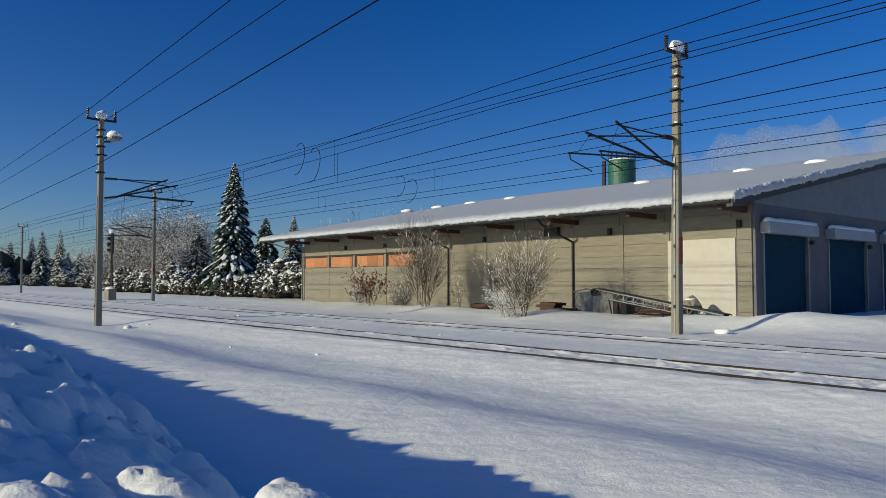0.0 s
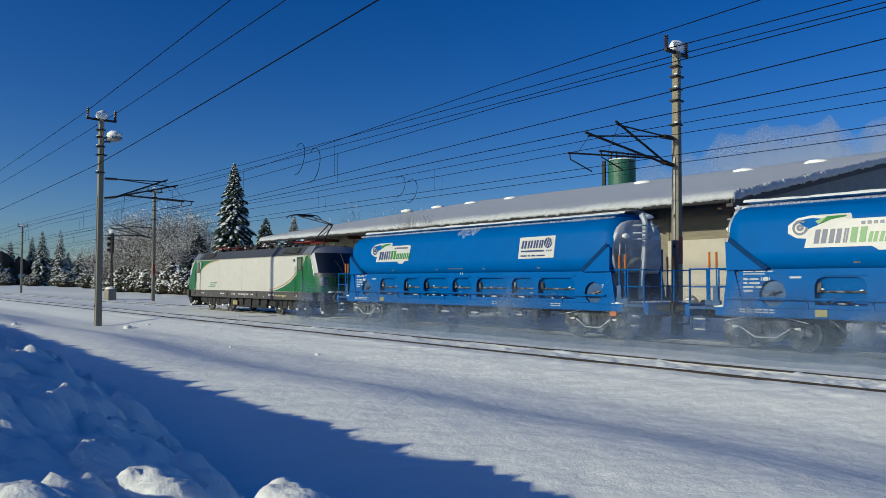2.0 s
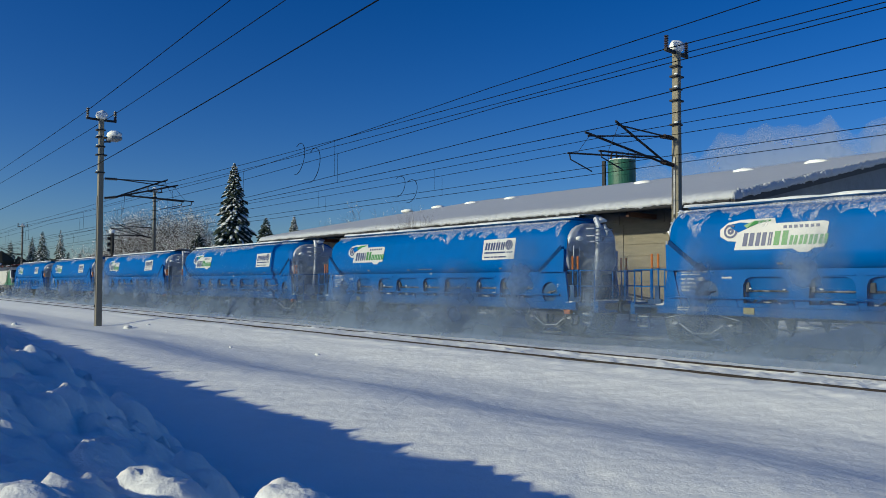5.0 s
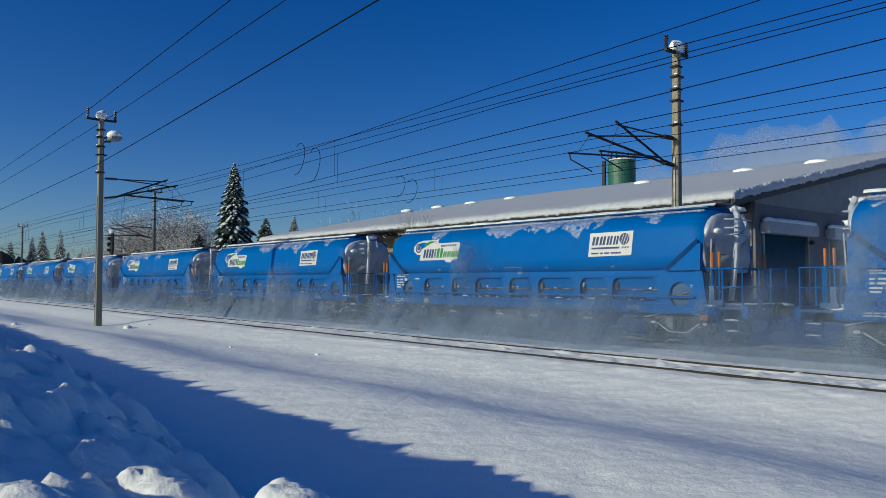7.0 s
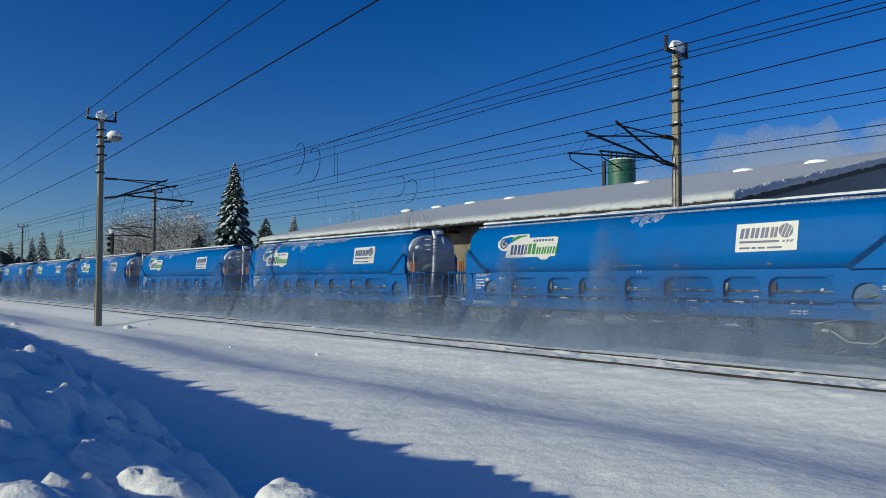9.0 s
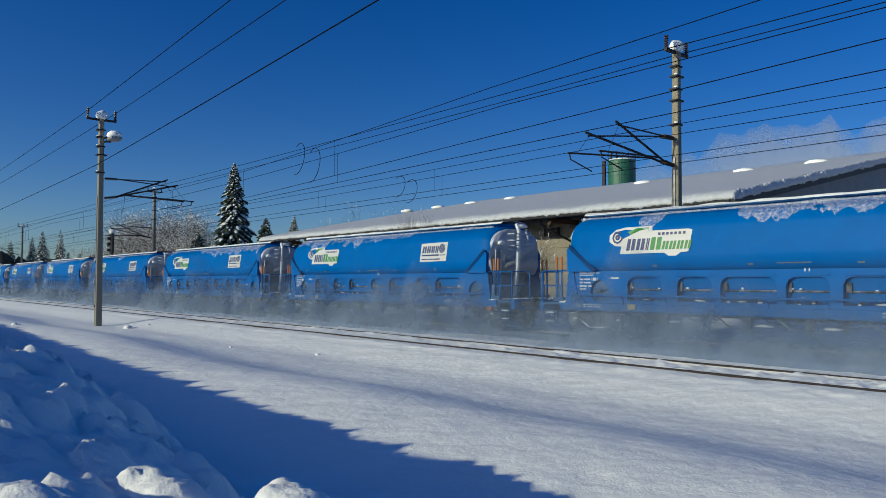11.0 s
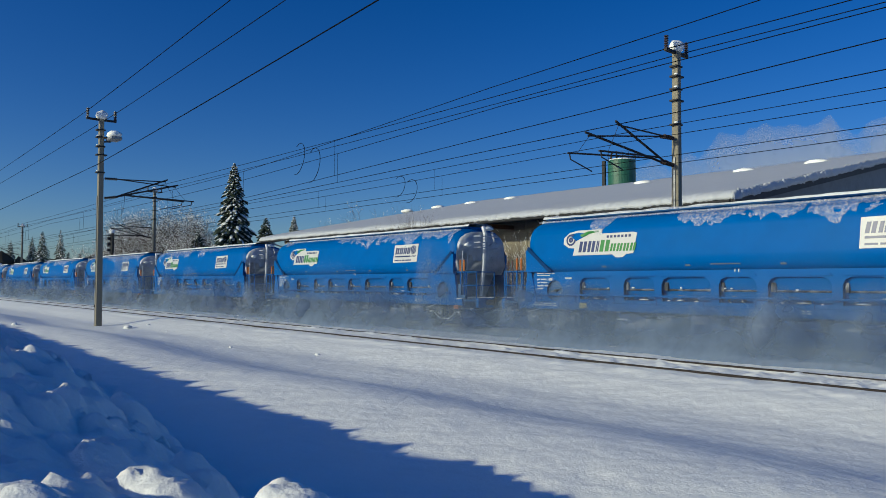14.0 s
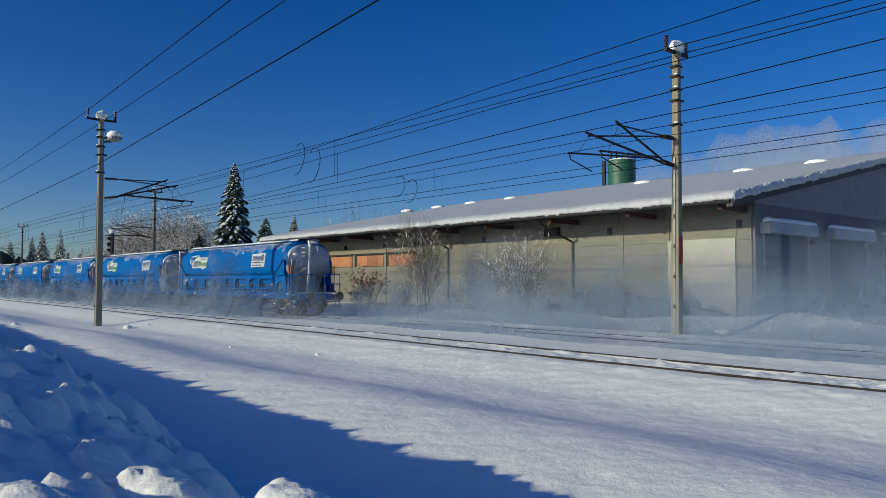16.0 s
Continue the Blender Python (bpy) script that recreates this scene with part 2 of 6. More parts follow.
def rod(bm, a, b, r, sides=6, r2=None):
    a, b = Vector(a), Vector(b)
    d = b - a
    m = Matrix.Translation((a + b) / 2) @ d.to_track_quat("Z", "Y").to_matrix().to_4x4()
    return bmesh.ops.create_cone(bm, cap_ends=True, segments=sides, radius1=r, radius2=r if r2 is None else r2, depth=d.length, matrix=m)["verts"]


def rodded(a, b, r, sides=6, r2=None):
    bm = bmesh.new()
    rod(bm, a, b, r, sides, r2)
    return bm


def prism(bm, outline, y0, y1, flip=False):
    """A solid from an outline in x, z, from y0 to y1."""
    lo = [bm.verts.new((x, y0, z)) for x, z in outline]
    hi = [bm.verts.new((x, y1, z)) for x, z in outline]
    k = len(outline)
    bm.faces.new(lo), bm.faces.new(hi[::-1])
    for i in range(k):
        bm.faces.new((lo[i], hi[i], hi[(i + 1) % k], lo[(i + 1) % k]))
    bmesh.ops.recalc_face_normals(bm, faces=bm.faces[:])
    return bm


def loft(bm, rings, closed=True, caps=True):
    vs = [[bm.verts.new(p) for p in r] for r in rings]
    k = len(rings[0])
    for a, b in zip(vs, vs[1:]):
        for i in range(k if closed else k - 1):
            bm.faces.new((a[i], a[(i + 1) % k], b[(i + 1) % k], b[i]))
    if caps and closed:
        bm.faces.new(vs[0][::-1]), bm.faces.new(vs[-1])
    bmesh.ops.recalc_face_normals(bm, faces=bm.faces[:])
    return bm


def n3(x, y, z=0.0):
    return noise.noise(Vector((x, y, z)))


def smooth(a, b, t):
    t = min(1.0, max(0.0, (t - a) / (b - a)))
    return t * t * (3 - 2 * t)


NEAR, FAR = 14.9, 20.8        # centre lines of the two tracks


# ---- ground ----
CLODS = [(-2.4, 1.47, 0.3, 0.36), (-3.1, 1.25, 0.3, 0.13), (-3.55, 1.02, 0.14, 0.06), (-4.75, 1.2, 0.24, 0.07), (-2.65, 0.68, 0.12, 0.05), (-4.2, 1.75, 0.2, 0.12), (-5.6, 1.9, 0.3, 0.12),
         (-6.6, 1.5, 0.3, 0.11), (-7.4, 1.75, 0.24, 0.1), (-8.6, 2.2, 0.34, 0.12), (-10.2, 2.3, 0.34, 0.12), (-12.2, 2.5, 0.4, 0.14), (-14.5, 2.9, 0.4, 0.14), (-2.2, 0.45, 0.12, 0.03), (-5.0, 2.45, 0.16, 0.1)]


def bank_height(x, y):
    """Ploughed snow heaped up along the verge, with rounded clods on its face."""
    toe, crest = 2.25 - 0.12 * x + 0.25 * n3(x * 0.9, 2.0), 0.98 - 0.07 * x + 0.15 * n3(x * 0.7, 8.0)
    ends = smooth(-0.6, -1.4, x + 0.2 * n3(y * 2, 4)) * smooth(-0.9, -0.2, y) * smooth(-40, -26, x)
    if y > toe + 0.5 or ends <= 0:
        return 0.0
    rim = 1.50 + 0.28 * smooth(-3.0, -6.5, x)
    ledge, face = rim - 0.345 * y, (rim - 0.345 * crest) * max(0.0, (toe - y) / (toe - crest))
    top = max(0.0, -0.11 * math.log(math.exp(-ledge / 0.11) + math.exp(-face / 0.11)))
    m = smooth(toe + 0.5, toe - 0.5, y)
    lump = 0.0
    for f, a in ((1.5, 0.13), (3.1, 0.12), (6.3, 0.07), (12.0, 0.03)):
        wx, wy = x * f + 0.3 * n3(x * f, y * f, 6), y * f + 0.3 * n3(x * f, y * f, 16)
        d = noise.voronoi(Vector((wx, wy, a * 10)))[0]
        w = max(0.0, n3(x * f * 0.4 + 7, y * f * 0.4, f) * 1.6 + 0.45)
        lump += a * min(1.0, w) * (1 - min(1.0, d[0] / 0.75) ** 2.4) * smooth(0.0, 0.16, d[1] - d[0])
    m *= 0.5 + 0.5 * smooth(-2.0, -7.5, x)
    z = top + 0.016 * n3(x * 9, y * 9, 12) + 0.014 * max(0.0, n3(x * 19, y * 19, 15)) + m * (lump - 0.10 + 0.07 * n3(x * 2.2, y * 2.2, 1) + 0.03 * n3(x * 7, y * 7, 1) + 0.016 * n3(x * 17, y * 17, 2) + 0.008 * n3(x * 30, y * 30, 3))
    for cx, cy, cr, ch in CLODS:
        if abs(x - cx) < 1.4 * cr and abs(y - cy) < 1.4 * cr:
            d = math.hypot((x - cx) * 0.85, y - cy) / cr + 0.12 * n3(x * 4, y * 4, cx) + 0.06 * n3(x * 11, y * 11, cx)
            if d < 1.0:
                z += ch * (1 - max(0.0, d) ** 4) ** 0.6
    return z * ends


def ground_height(x, y):
    z = -0.07 + 0.035 * n3(x * 0.3, y * 0.35) + 0.014 * n3(x * 1.3, y * 1.5, 4) + 0.008 * n3(x * 3.5, y * 5.0, 14)
    # the verge swells beyond the bank, then falls into a shallow ditch before the near track
    yy = y + 0.7 * n3(x * 0.09, 3)
    z += 0.17 * smooth(4.2, 6.6, yy) * (1 - smooth(6.6, 9.6, yy)) - 0.3 * smooth(6.7, 10.2, yy) * (1 - smooth(11.2, 13.7, y))
    if 4.0 < y < 14:
        z += 0.010 * n3(x * 1.1 + y * 2.0, y * 6.0 - x * 2.2, 21) + 0.006 * n3(x * 7, y * 9, 31)
    for c in (NEAR, FAR):
        z += 0.035 * smooth(1.75, 1.2, abs(y - c))
        # ploughed crumbs between the rails
        if abs(y - c) < 0.68 and c == NEAR:
            z += 0.09 * max(0.0, n3(x * 2.1, y * 3.2, 9)) + 0.06 * max(0.0, n3(x * 6, y * 7, 2)) - 0.02
        for side in (-0.7525, 0.7525):
            if abs(y - c - side) < 0.07:
                if c == NEAR:
                    z = min(z, -0.035) if side < 0 else -0.02 + 0.045 * n3(x * 0.4, 1.0, c)
                else:
                    z = -0.012 + 0.03 * n3(x * 0.4, side, c)
    # trodden and crumbled snow round the tracks and over the yard
    if 16.0 < y < 32.0 or 13.0 < y < 14.0:
        z += 0.035 * max(0.0, n3(x * 1.6, y * 2.4, 41)) + 0.03 * max(0.0, n3(x * 3.3, y * 3.9, 44)) - 0.012
    # drifts before the hall
    if y > 25:
        z += 0.18 * smooth(25.5, 31, y) + 0.08 * n3(x * 0.4, y * 0.5, 7)
        for bx, by, br, bh in ((-13.2, 29.5, 2.4, 0.5), (-10.2, 31.0, 2.6, 0.35), (-17.5, 30.0, 2.0, 0.25), (-25, 29.0, 3.0, 0.3), (-36, 30, 3, 0.25)):
            d = math.hypot((x - bx) * 0.8, y - by) / br
            z += bh * math.exp(-d * d * 1.6)
    if y < 6.0 and x > -40:
        z += bank_height(x, y)
    return z


def axis_steps(stops):
    out = []
    for a, b, s in stops:
        out += list(np.arange(a, b, s))
    return out + [stops[-1][1]]


def ground():
    xs = axis_steps([(-2500, -300, 200), (-300, -80, 8), (-80, -40, 0.8), (-40, -18, 0.22), (-18, -12, 0.12), (-12, -6, 0.07), (-6, -3, 0.03), (-3, -0.5, 0.022), (-0.5, 2, 0.2), (2, 12, 0.4), (12, 30, 1.0), (30, 2500, 250)])
    ys = axis_steps([(-2500, -60, 300), (-60, -4, 4), (-4, -0.9, 0.4), (-0.9, 0.1, 0.08), (0.1, 3.1, 0.03), (3.1, 5.0, 0.06), (5.0, 13.4, 0.11), (13.4, 16.4, 0.07), (16.4, 19.6, 0.2), (19.6, 22, 0.08), (22, 34, 0.3), (34, 120, 8), (120, 3000, 300)])
    verts = [(x, y, ground_height(x, y)) for y in ys for x in xs]
    k = len(xs)
    faces = [(j * k + i, j * k + i + 1, (j + 1) * k + i + 1, (j + 1) * k + i) for j in range(len(ys) - 1) for i in range(k - 1)]
    me = bpy.data.meshes.new("ground")
    me.from_pydata(verts, [], faces)
    me.polygons.foreach_set("use_smooth", [True] * len(me.polygons))
    me.materials.append(SNOW)
    return tagged(new("ground", me), "white snow cover over the railway yard, lumpy and trodden in places", "ground", kind="structure")


def rail(y):
    bm = bmesh.new()
    prof = [(-0.036, 0.0), (0.036, 0.0), (0.036, -0.035), (0.01, -0.05), (0.01, -0.13), (0.07, -0.15), (0.07, -0.165), (-0.07, -0.165), (-0.07, -0.15), (-0.01, -0.13), (-0.01, -0.05), (-0.036, -0.035)]
    loft(bm, [[(x, y + a, b) for a, b in prof] for x in (-400, -100, 30, 60)])
    return part("rail", bm, STEEL_RUSTY)


ground()
for c in (NEAR, FAR):
    track = thing("track", pose(0, 0, 0), "snow-covered railway track with dark rail heads", "railway track", "tracks", "structure")
    for side in (-0.7525, 0.7525):
        rail(c + side).parent = track


def panel(bm, outer, holes, y0, y1):
    """A plate in x, z between y0 and y1, with holes cut through it."""
    loops = []
    for pts in [outer] + list(holes):
        vs = [bm.verts.new((x, y0, z)) for x, z in pts]
        loops += [bm.edges.new((vs[i], vs[(i + 1) % len(vs)])) for i in range(len(vs))]
    got = bmesh.ops.triangle_fill(bm, use_beauty=True, use_dissolve=False, edges=loops, normal=(0, -1, 0))
    faces = [g for g in got["geom"] if isinstance(g, bmesh.types.BMFace)]
    ext = bmesh.ops.extrude_face_region(bm, geom=faces)
    bmesh.ops.translate(bm, vec=(0, y1 - y0, 0), verts=[g for g in ext["geom"] if isinstance(g, bmesh.types.BMVert)])
    bmesh.ops.recalc_face_normals(bm, faces=bm.faces[:])
    return bm


def ring(cx, cz, rx, rz, k=18, power=2.0):
    pts = []
    for i in range(k):
        a = 2 * math.pi * i / k
        c, s = math.cos(a), math.sin(a)
        pts.append((cx + rx * math.copysign(abs(c) ** (2 / power), c), cz + rz * math.copysign(abs(s) ** (2 / power), s)))
    return pts


def tube(bm, pts, r, sides=5):
    """One bent bar swept through the points."""
    pts = [Vector(p) for p in pts]
    k = len(pts)
    rings, up = [], None
    for i, p in enumerate(pts):
        d = (pts[min(i + 1, k - 1)] - p).normalized() + (p - pts[max(i - 1, 0)]).normalized()
        if d.length < 1e-4:
            d = pts[min(i + 1, k - 1)] - p
        d.normalize()
        if up is None:
            up = d.orthogonal().normalized()
        up = (up - d * up.dot(d))
        if up.length < 1e-3:
            up = d.orthogonal()
        up.normalize()
        side = d.cross(up)
        rings.append([bm.verts.new(p + r * (up * math.cos(2 * math.pi * q / sides) + side * math.sin(2 * math.pi * q / sides))) for q in range(sides)])
    for a, b in zip(rings, rings[1:]):
        for q in range(sides):
            bm.faces.new((a[q], a[(q + 1) % sides], b[(q + 1) % sides], b[q]))
    bm.faces.new(rings[0][::-1]), bm.faces.new(rings[-1])
    return bm


def tubed(pts, r, sides=5):
    return tube(bmesh.new(), pts, r, sides)


def lumpy(bm, seed=0.0, amount=0.05, f=2.0):
    for v in bm.verts:
        v.co += Vector((n3(v.co.x * f, v.co.y * f, v.co.z * f + seed), n3(v.co.y * f, v.co.z * f + 7, v.co.x * f + seed), n3(v.co.z * f + 3, v.co.x * f, v.co.y * f + seed))) * amount
    return bm


def blob(bm, c, rx, ry, rz, sub=2, seed=0.0, amount=0.2):
    vs = bmesh.ops.create_icosphere(bm, subdivisions=sub, radius=1.0, matrix=Matrix.Translation(c) @ Matrix.Diagonal((rx, ry, rz, 1)))["verts"]
    for v in vs:
        k = 1 + amount * n3(v.co.x * 1.7 / rx + seed, v.co.y * 1.7 / ry, v.co.z * 1.7 / rz)
        v.co = Vector(c) + (v.co - Vector(c)) * k
    return vs


# ---- storage hall ----
HX0, HX1, HY0, HY1, RIDGE = -58.0, -16.5, 33.0, 81.0, 57.0


def roof_z(y):
    return 5.45 + (26.7 - abs(y - RIDGE)) * 0.193


def snow_roof():
    bm = bmesh.new()
    xs = list(np.arange(-61.0, -15.9, 0.13))
    ys = [30.15, 30.2, 30.32, 30.6, 31.2, 33, 37, 42, 47, 52, 55, 57, 60, 66, 74, 84]
    top = []
    for x in xs:
        row = []
        edge = 0.12 * n3(x * 0.8, 0) + 0.11 * n3(x * 3.1, 2) + 0.09 * n3(x * 7.7, 5)
        for j, y in enumerate(ys):
            thick = (0.05, 0.2, 0.3, 0.36, 0.38)[min(j, 4)] + 0.05 * n3(x * 0.5, y * 0.3, 5) + (0.11 * n3(x * 5.0, y * 3, 2) if j < 4 else 0.02 * n3(x * 1.5, y, 3))
            yy = y + (edge if j < 4 else 0)
            sag = 0.16 * abs(n3(x * 2.3, 9)) if j == 0 else 0
            row.append(bm.verts.new((x, yy, roof_z(yy) + thick - sag)))
        top.append(row)
    for a, b in zip(top, top[1:]):
        for i in range(len(ys) - 1):
            bm.faces.new((a[i], b[i], b[i + 1], a[i + 1]))
    # skirts at the gables: ragged snow faces
    for row, dx in ((top[0], -0.1), (top[-1], 0.12)):
        low = [bm.verts.new((v.co.x + dx * n3(v.co.y * 2, 1), v.co.y, roof_z(v.co.y) + 0.02)) for v in row]
        for i in range(len(ys) - 1):
            bm.faces.new((row[i], row[i + 1], low[i + 1], low[i]))
    front = [bm.verts.new((r[0].co.x, 30.3, roof_z(30.3) + 0.02)) for r in top]
    for i in range(len(top) - 1):
        bm.faces.new((top[i][0], top[i + 1][0], front[i + 1], front[i]))
    bmesh.ops.recalc_face_normals(bm, faces=bm.faces[:])
    return bm


def storage_hall():
    hall = thing("storage_hall", pose(0, 0, 0), "long concrete storage hall with a snow-covered low gable roof", "building")
    core = part("wall", boxed(HX0 + 0.02, HX1 - 0.3, HY0 + 0.04, HY0 + 0.3, -0.3, 5.9), CONCRETE_DARK, hall)
    # pilasters and cast panels of the front
    bays = [-58.0, -53.75, -49.85, -45.55, -41.75, -38.1, -34.5, -30.9, -27.3, -23.9, -21.1, -17.5]
    pil = boxed(-0.14, 0.14, HY0 - 0.06, HY0 + 0.05, -0.3, 4.9)
    first_pil = None
    for x in bays:
        if first_pil is None:
            first_pil = part("pilaster", pil, CONCRETE, hall)
            first_pil.location.x = x + 0.1
        else:
            o = new("pilaster", first_pil.data)
            o.parent, o.location = hall, (x, 0, 0)
    for i, (a, b) in enumerate(zip(bays, bays[1:] + [-16.5])):
        z, k = -0.3, 0
        while z < 5.4:
            h = 0.72 if z < 2.3 else 0.62
            z1 = min(z + h, 5.5)
            if i < 4 and z > 2.8 and z1 < 3.95:
                z = z1
                continue
            if i < 4 and z < 3.0 < z1:
                z1 = 3.0
            part("panel", boxed(a + 0.145, b - 0.145, HY0 - 0.015 - 0.012 * ((i * 7 + k * 3) % 3), HY0 + 0.05, z + 0.008, z1 - 0.008), CONCRETE, hall)
            z, k = z1 if not (i < 4 and z1 == 3.0) else 3.92, k + 1
    # boarded window openings
    for a, b in zip(bays[:4], bays[1:5]):
        w = part("window", boxed(a + 0.15, b - 0.15, HY0 + 0.0, HY0 + 0.045, 3.0, 3.92), STEEL_DARK, hall, "orange boarded-up window strip")
        x, k = a + 0.42, 0
        while x < b - 0.3:
            x1 = min(x + 1.45, b - 0.25)
            part("board", boxed(x, x1 - 0.015, HY0 - 0.02 - 0.008 * (k % 2), HY0 + 0.01, 3.03, 3.86), ORANGE_BOARD, w)
            x, k = x1, k + 1
        part("lintel", boxed(a + 0.1, b, HY0 - 0.12, HY0 + 0.02, 3.95, 4.04), STEEL_DARK, w)
    part("door_panel", boxed(-21.0, -17.4, HY0 - 0.14, HY0 - 0.03, 0.0, 3.92), CREAM_BOARD, hall, "large cream-painted sheet set before the wall", bevel=0.01)
    # gable end: plinth wall, cladding above, roller doors
    for i, (a, b) in enumerate(((33.05, 33.72), (38.5, 40.95), (46.2, 48.6), (54, 56.4), (62, 81))):
        part("gable_wall", boxed(HX1 - 0.3, HX1, a, b, -0.3, 4.8), GABLE_GREY, hall)
    part("gable_wall", boxed(HX1 - 0.3, HX1, 33.05, 81, 4.8, 5.5), GABLE_GREY, hall)
    bm = bmesh.new()
    pts = [(33.0, 5.5), (81, 5.5), (81, roof_z(81) - 0.2), (RIDGE, roof_z(RIDGE) - 0.2), (33.0, roof_z(33) - 0.2)]
    v0 = [bm.verts.new((HX1 - 0.3, y, z)) for y, z in pts]
    v1 = [bm.verts.new((HX1 + 0.03, y, z)) for y, z in pts]
    bm.faces.new(v0[::-1]), bm.faces.new(v1)
    for i in range(5):
        bm.faces.new((v0[i], v0[(i + 1) % 5], v1[(i + 1) % 5], v1[i]))
    bmesh.ops.recalc_face_normals(bm, faces=bm.faces[:])
    part("gable_cladding", bm, CLADDING, hall, "pale grey sheet cladding")
    for a, b in ((33.72, 38.5), (40.95, 46.2), (48.6, 54), (56.4, 62)):
        d = part("roller_door", boxed(HX1 - 0.2, HX1 - 0.12, a, b, -0.3, 4.8), DOOR_BLUE, hall, "dark blue roller door")
        z = 0.0
        bm = bmesh.new()
        while z < 4.2:
            box(bm, HX1 - 0.12, HX1 - 0.09, a + 0.08, b - 0.08, z, z + 0.15)
            z += 0.17
        part("slat", bm, DOOR_BLUE, d)
        for y in (a, b):
            part("guide_rail", boxed(HX1 - 0.1, HX1 + 0.08, y - 0.06, y + 0.06, -0.2, 4.2), STEEL_GREY, d)
        hood = part("hood", boxed(HX1, HX1 + 0.5, a - 0.25, b + 0.25, 4.12, 4.66), HOOD_GREY, d, "grey box hood over the door", bevel=0.02)
        bm = bmesh.new()
        k = 14
        for i in range(k):
            y = a - 0.2 + (b - a + 0.4) * (i + 0.5) / k
            blob(bm, (HX1 + 0.26, y, 4.72), 0.24, (b - a) / k * 0.75, 0.16 + 0.05 * n3(y, 1), 2, y, 0.15)
        part("snow_cap", bm, SNOW_CAP, d, smooth=True)
        part("lamp", boxed(HX1, HX1 + 0.25, b + 0.1, b + 0.35, 3.75, 3.95), STEEL_DARK, d)
    part("back_wall", boxed(HX0, HX1, 80.7, 81, -0.3, 5.9), CONCRETE, hall)
    part("end_wall", boxed(HX0, HX0 + 0.3, 33.35, 80.7, -0.3, 5.9), CONCRETE, hall)
    # roof deck, eaves
    bm = bmesh.new()
    loft(bm, [[(x, 30.3, roof_z(30.3) - 0.14), (x, RIDGE, roof_z(RIDGE) - 0.14), (x, 84, roof_z(84) - 0.14), (x, 84, roof_z(84)), (x, RIDGE, roof_z(RIDGE)), (x, 30.3, roof_z(30.3))] for x in (-61.0, -16.0)])
    roof = part("roof", bm, ROOF_DARK, hall, "dark sheet roof under a thick snow cover")
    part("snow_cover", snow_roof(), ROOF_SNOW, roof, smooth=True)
    bm = bmesh.new()
    for k in range(95):
        y = 30.25 + 0.285 * k
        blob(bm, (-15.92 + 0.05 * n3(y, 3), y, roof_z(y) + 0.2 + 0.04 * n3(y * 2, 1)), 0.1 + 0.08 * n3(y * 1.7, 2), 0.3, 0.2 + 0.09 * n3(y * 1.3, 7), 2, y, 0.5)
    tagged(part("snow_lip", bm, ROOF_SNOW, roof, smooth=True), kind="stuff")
    part("gutter", tubed([(-60.9, 30.2, roof_z(30.2) - 0.06), (-16.2, 30.2, roof_z(30.2) - 0.06)], 0.075, 8), STEEL_DARK, roof)
    for u in (1450, 1320, 1140, 905, 835, 775, 720):
        x = 0.8508 * 52 - 2241.4 * 52 / (u + 322)
        bm = bmesh.new()
        blob(bm, (x, 52, roof_z(52) + 0.34), 0.9, 0.6, 0.24, 2, x, 0.2)
        part("roof_light", bm, SNOW, roof, "snow-covered roof light", smooth=True)
    for x in (-16.9, -21.8, -26.9, -32.0, -37.1, -42.2, -47.2, -52.2, -57.0):
        part("rafter", boxed(x - 0.09, x + 0.09, 30.6, 33.0, 5.08, 5.33), RED_WOOD, roof)
    for x in (-16.4, -60.6):
        bm = bmesh.new()
        loft(bm, [[(x, 30.25, roof_z(30.25) - 0.3), (x + 0.3, 30.25, roof_z(30.25) - 0.3), (x + 0.3, 30.25, roof_z(30.25)), (x, 30.25, roof_z(30.25))], [(x, RIDGE, roof_z(RIDGE) - 0.3), (x + 0.3, RIDGE, roof_z(RIDGE) - 0.3), (x + 0.3, RIDGE, roof_z(RIDGE)), (x, RIDGE, roof_z(RIDGE))]])
        part("barge_board", bm, ROOF_DARK, roof)
    for x in (-27.2, -38.1):
        part("downpipe", tubed([(x - 0.35, 30.3, 5.3), (x - 0.3, 30.6, 5.0), (x, HY0 - 0.12, 4.1), (x, HY0 - 0.12, 0.0)], 0.07, 7), STEEL_DARK, hall)
    part("downpipe", tubed([(-59.5, 30.3, 5.3), (-58.0, HY0 - 0.12, 4.3), (-58.0, HY0 - 0.12, 0.0)], 0.06, 7), STEEL_GREY, hall)
    # dark boxes stand in for bracket-end shadows below the eaves' shadow line
    for x in (-17.2, -24.6, -34.5, -45.5, -51, -41.8):
        part("bracket", boxed(x - 0.1, x + 0.1, HY0 - 0.2, HY0 - 0.03, 4.4, 4.75), STEEL_DARK, hall)
    part("junction_box", boxed(-29.2, -28.2, HY0 - 0.3, HY0 - 0.03, 4.5, 5.0), STEEL_DARK, hall)
    return hall


storage_hall()


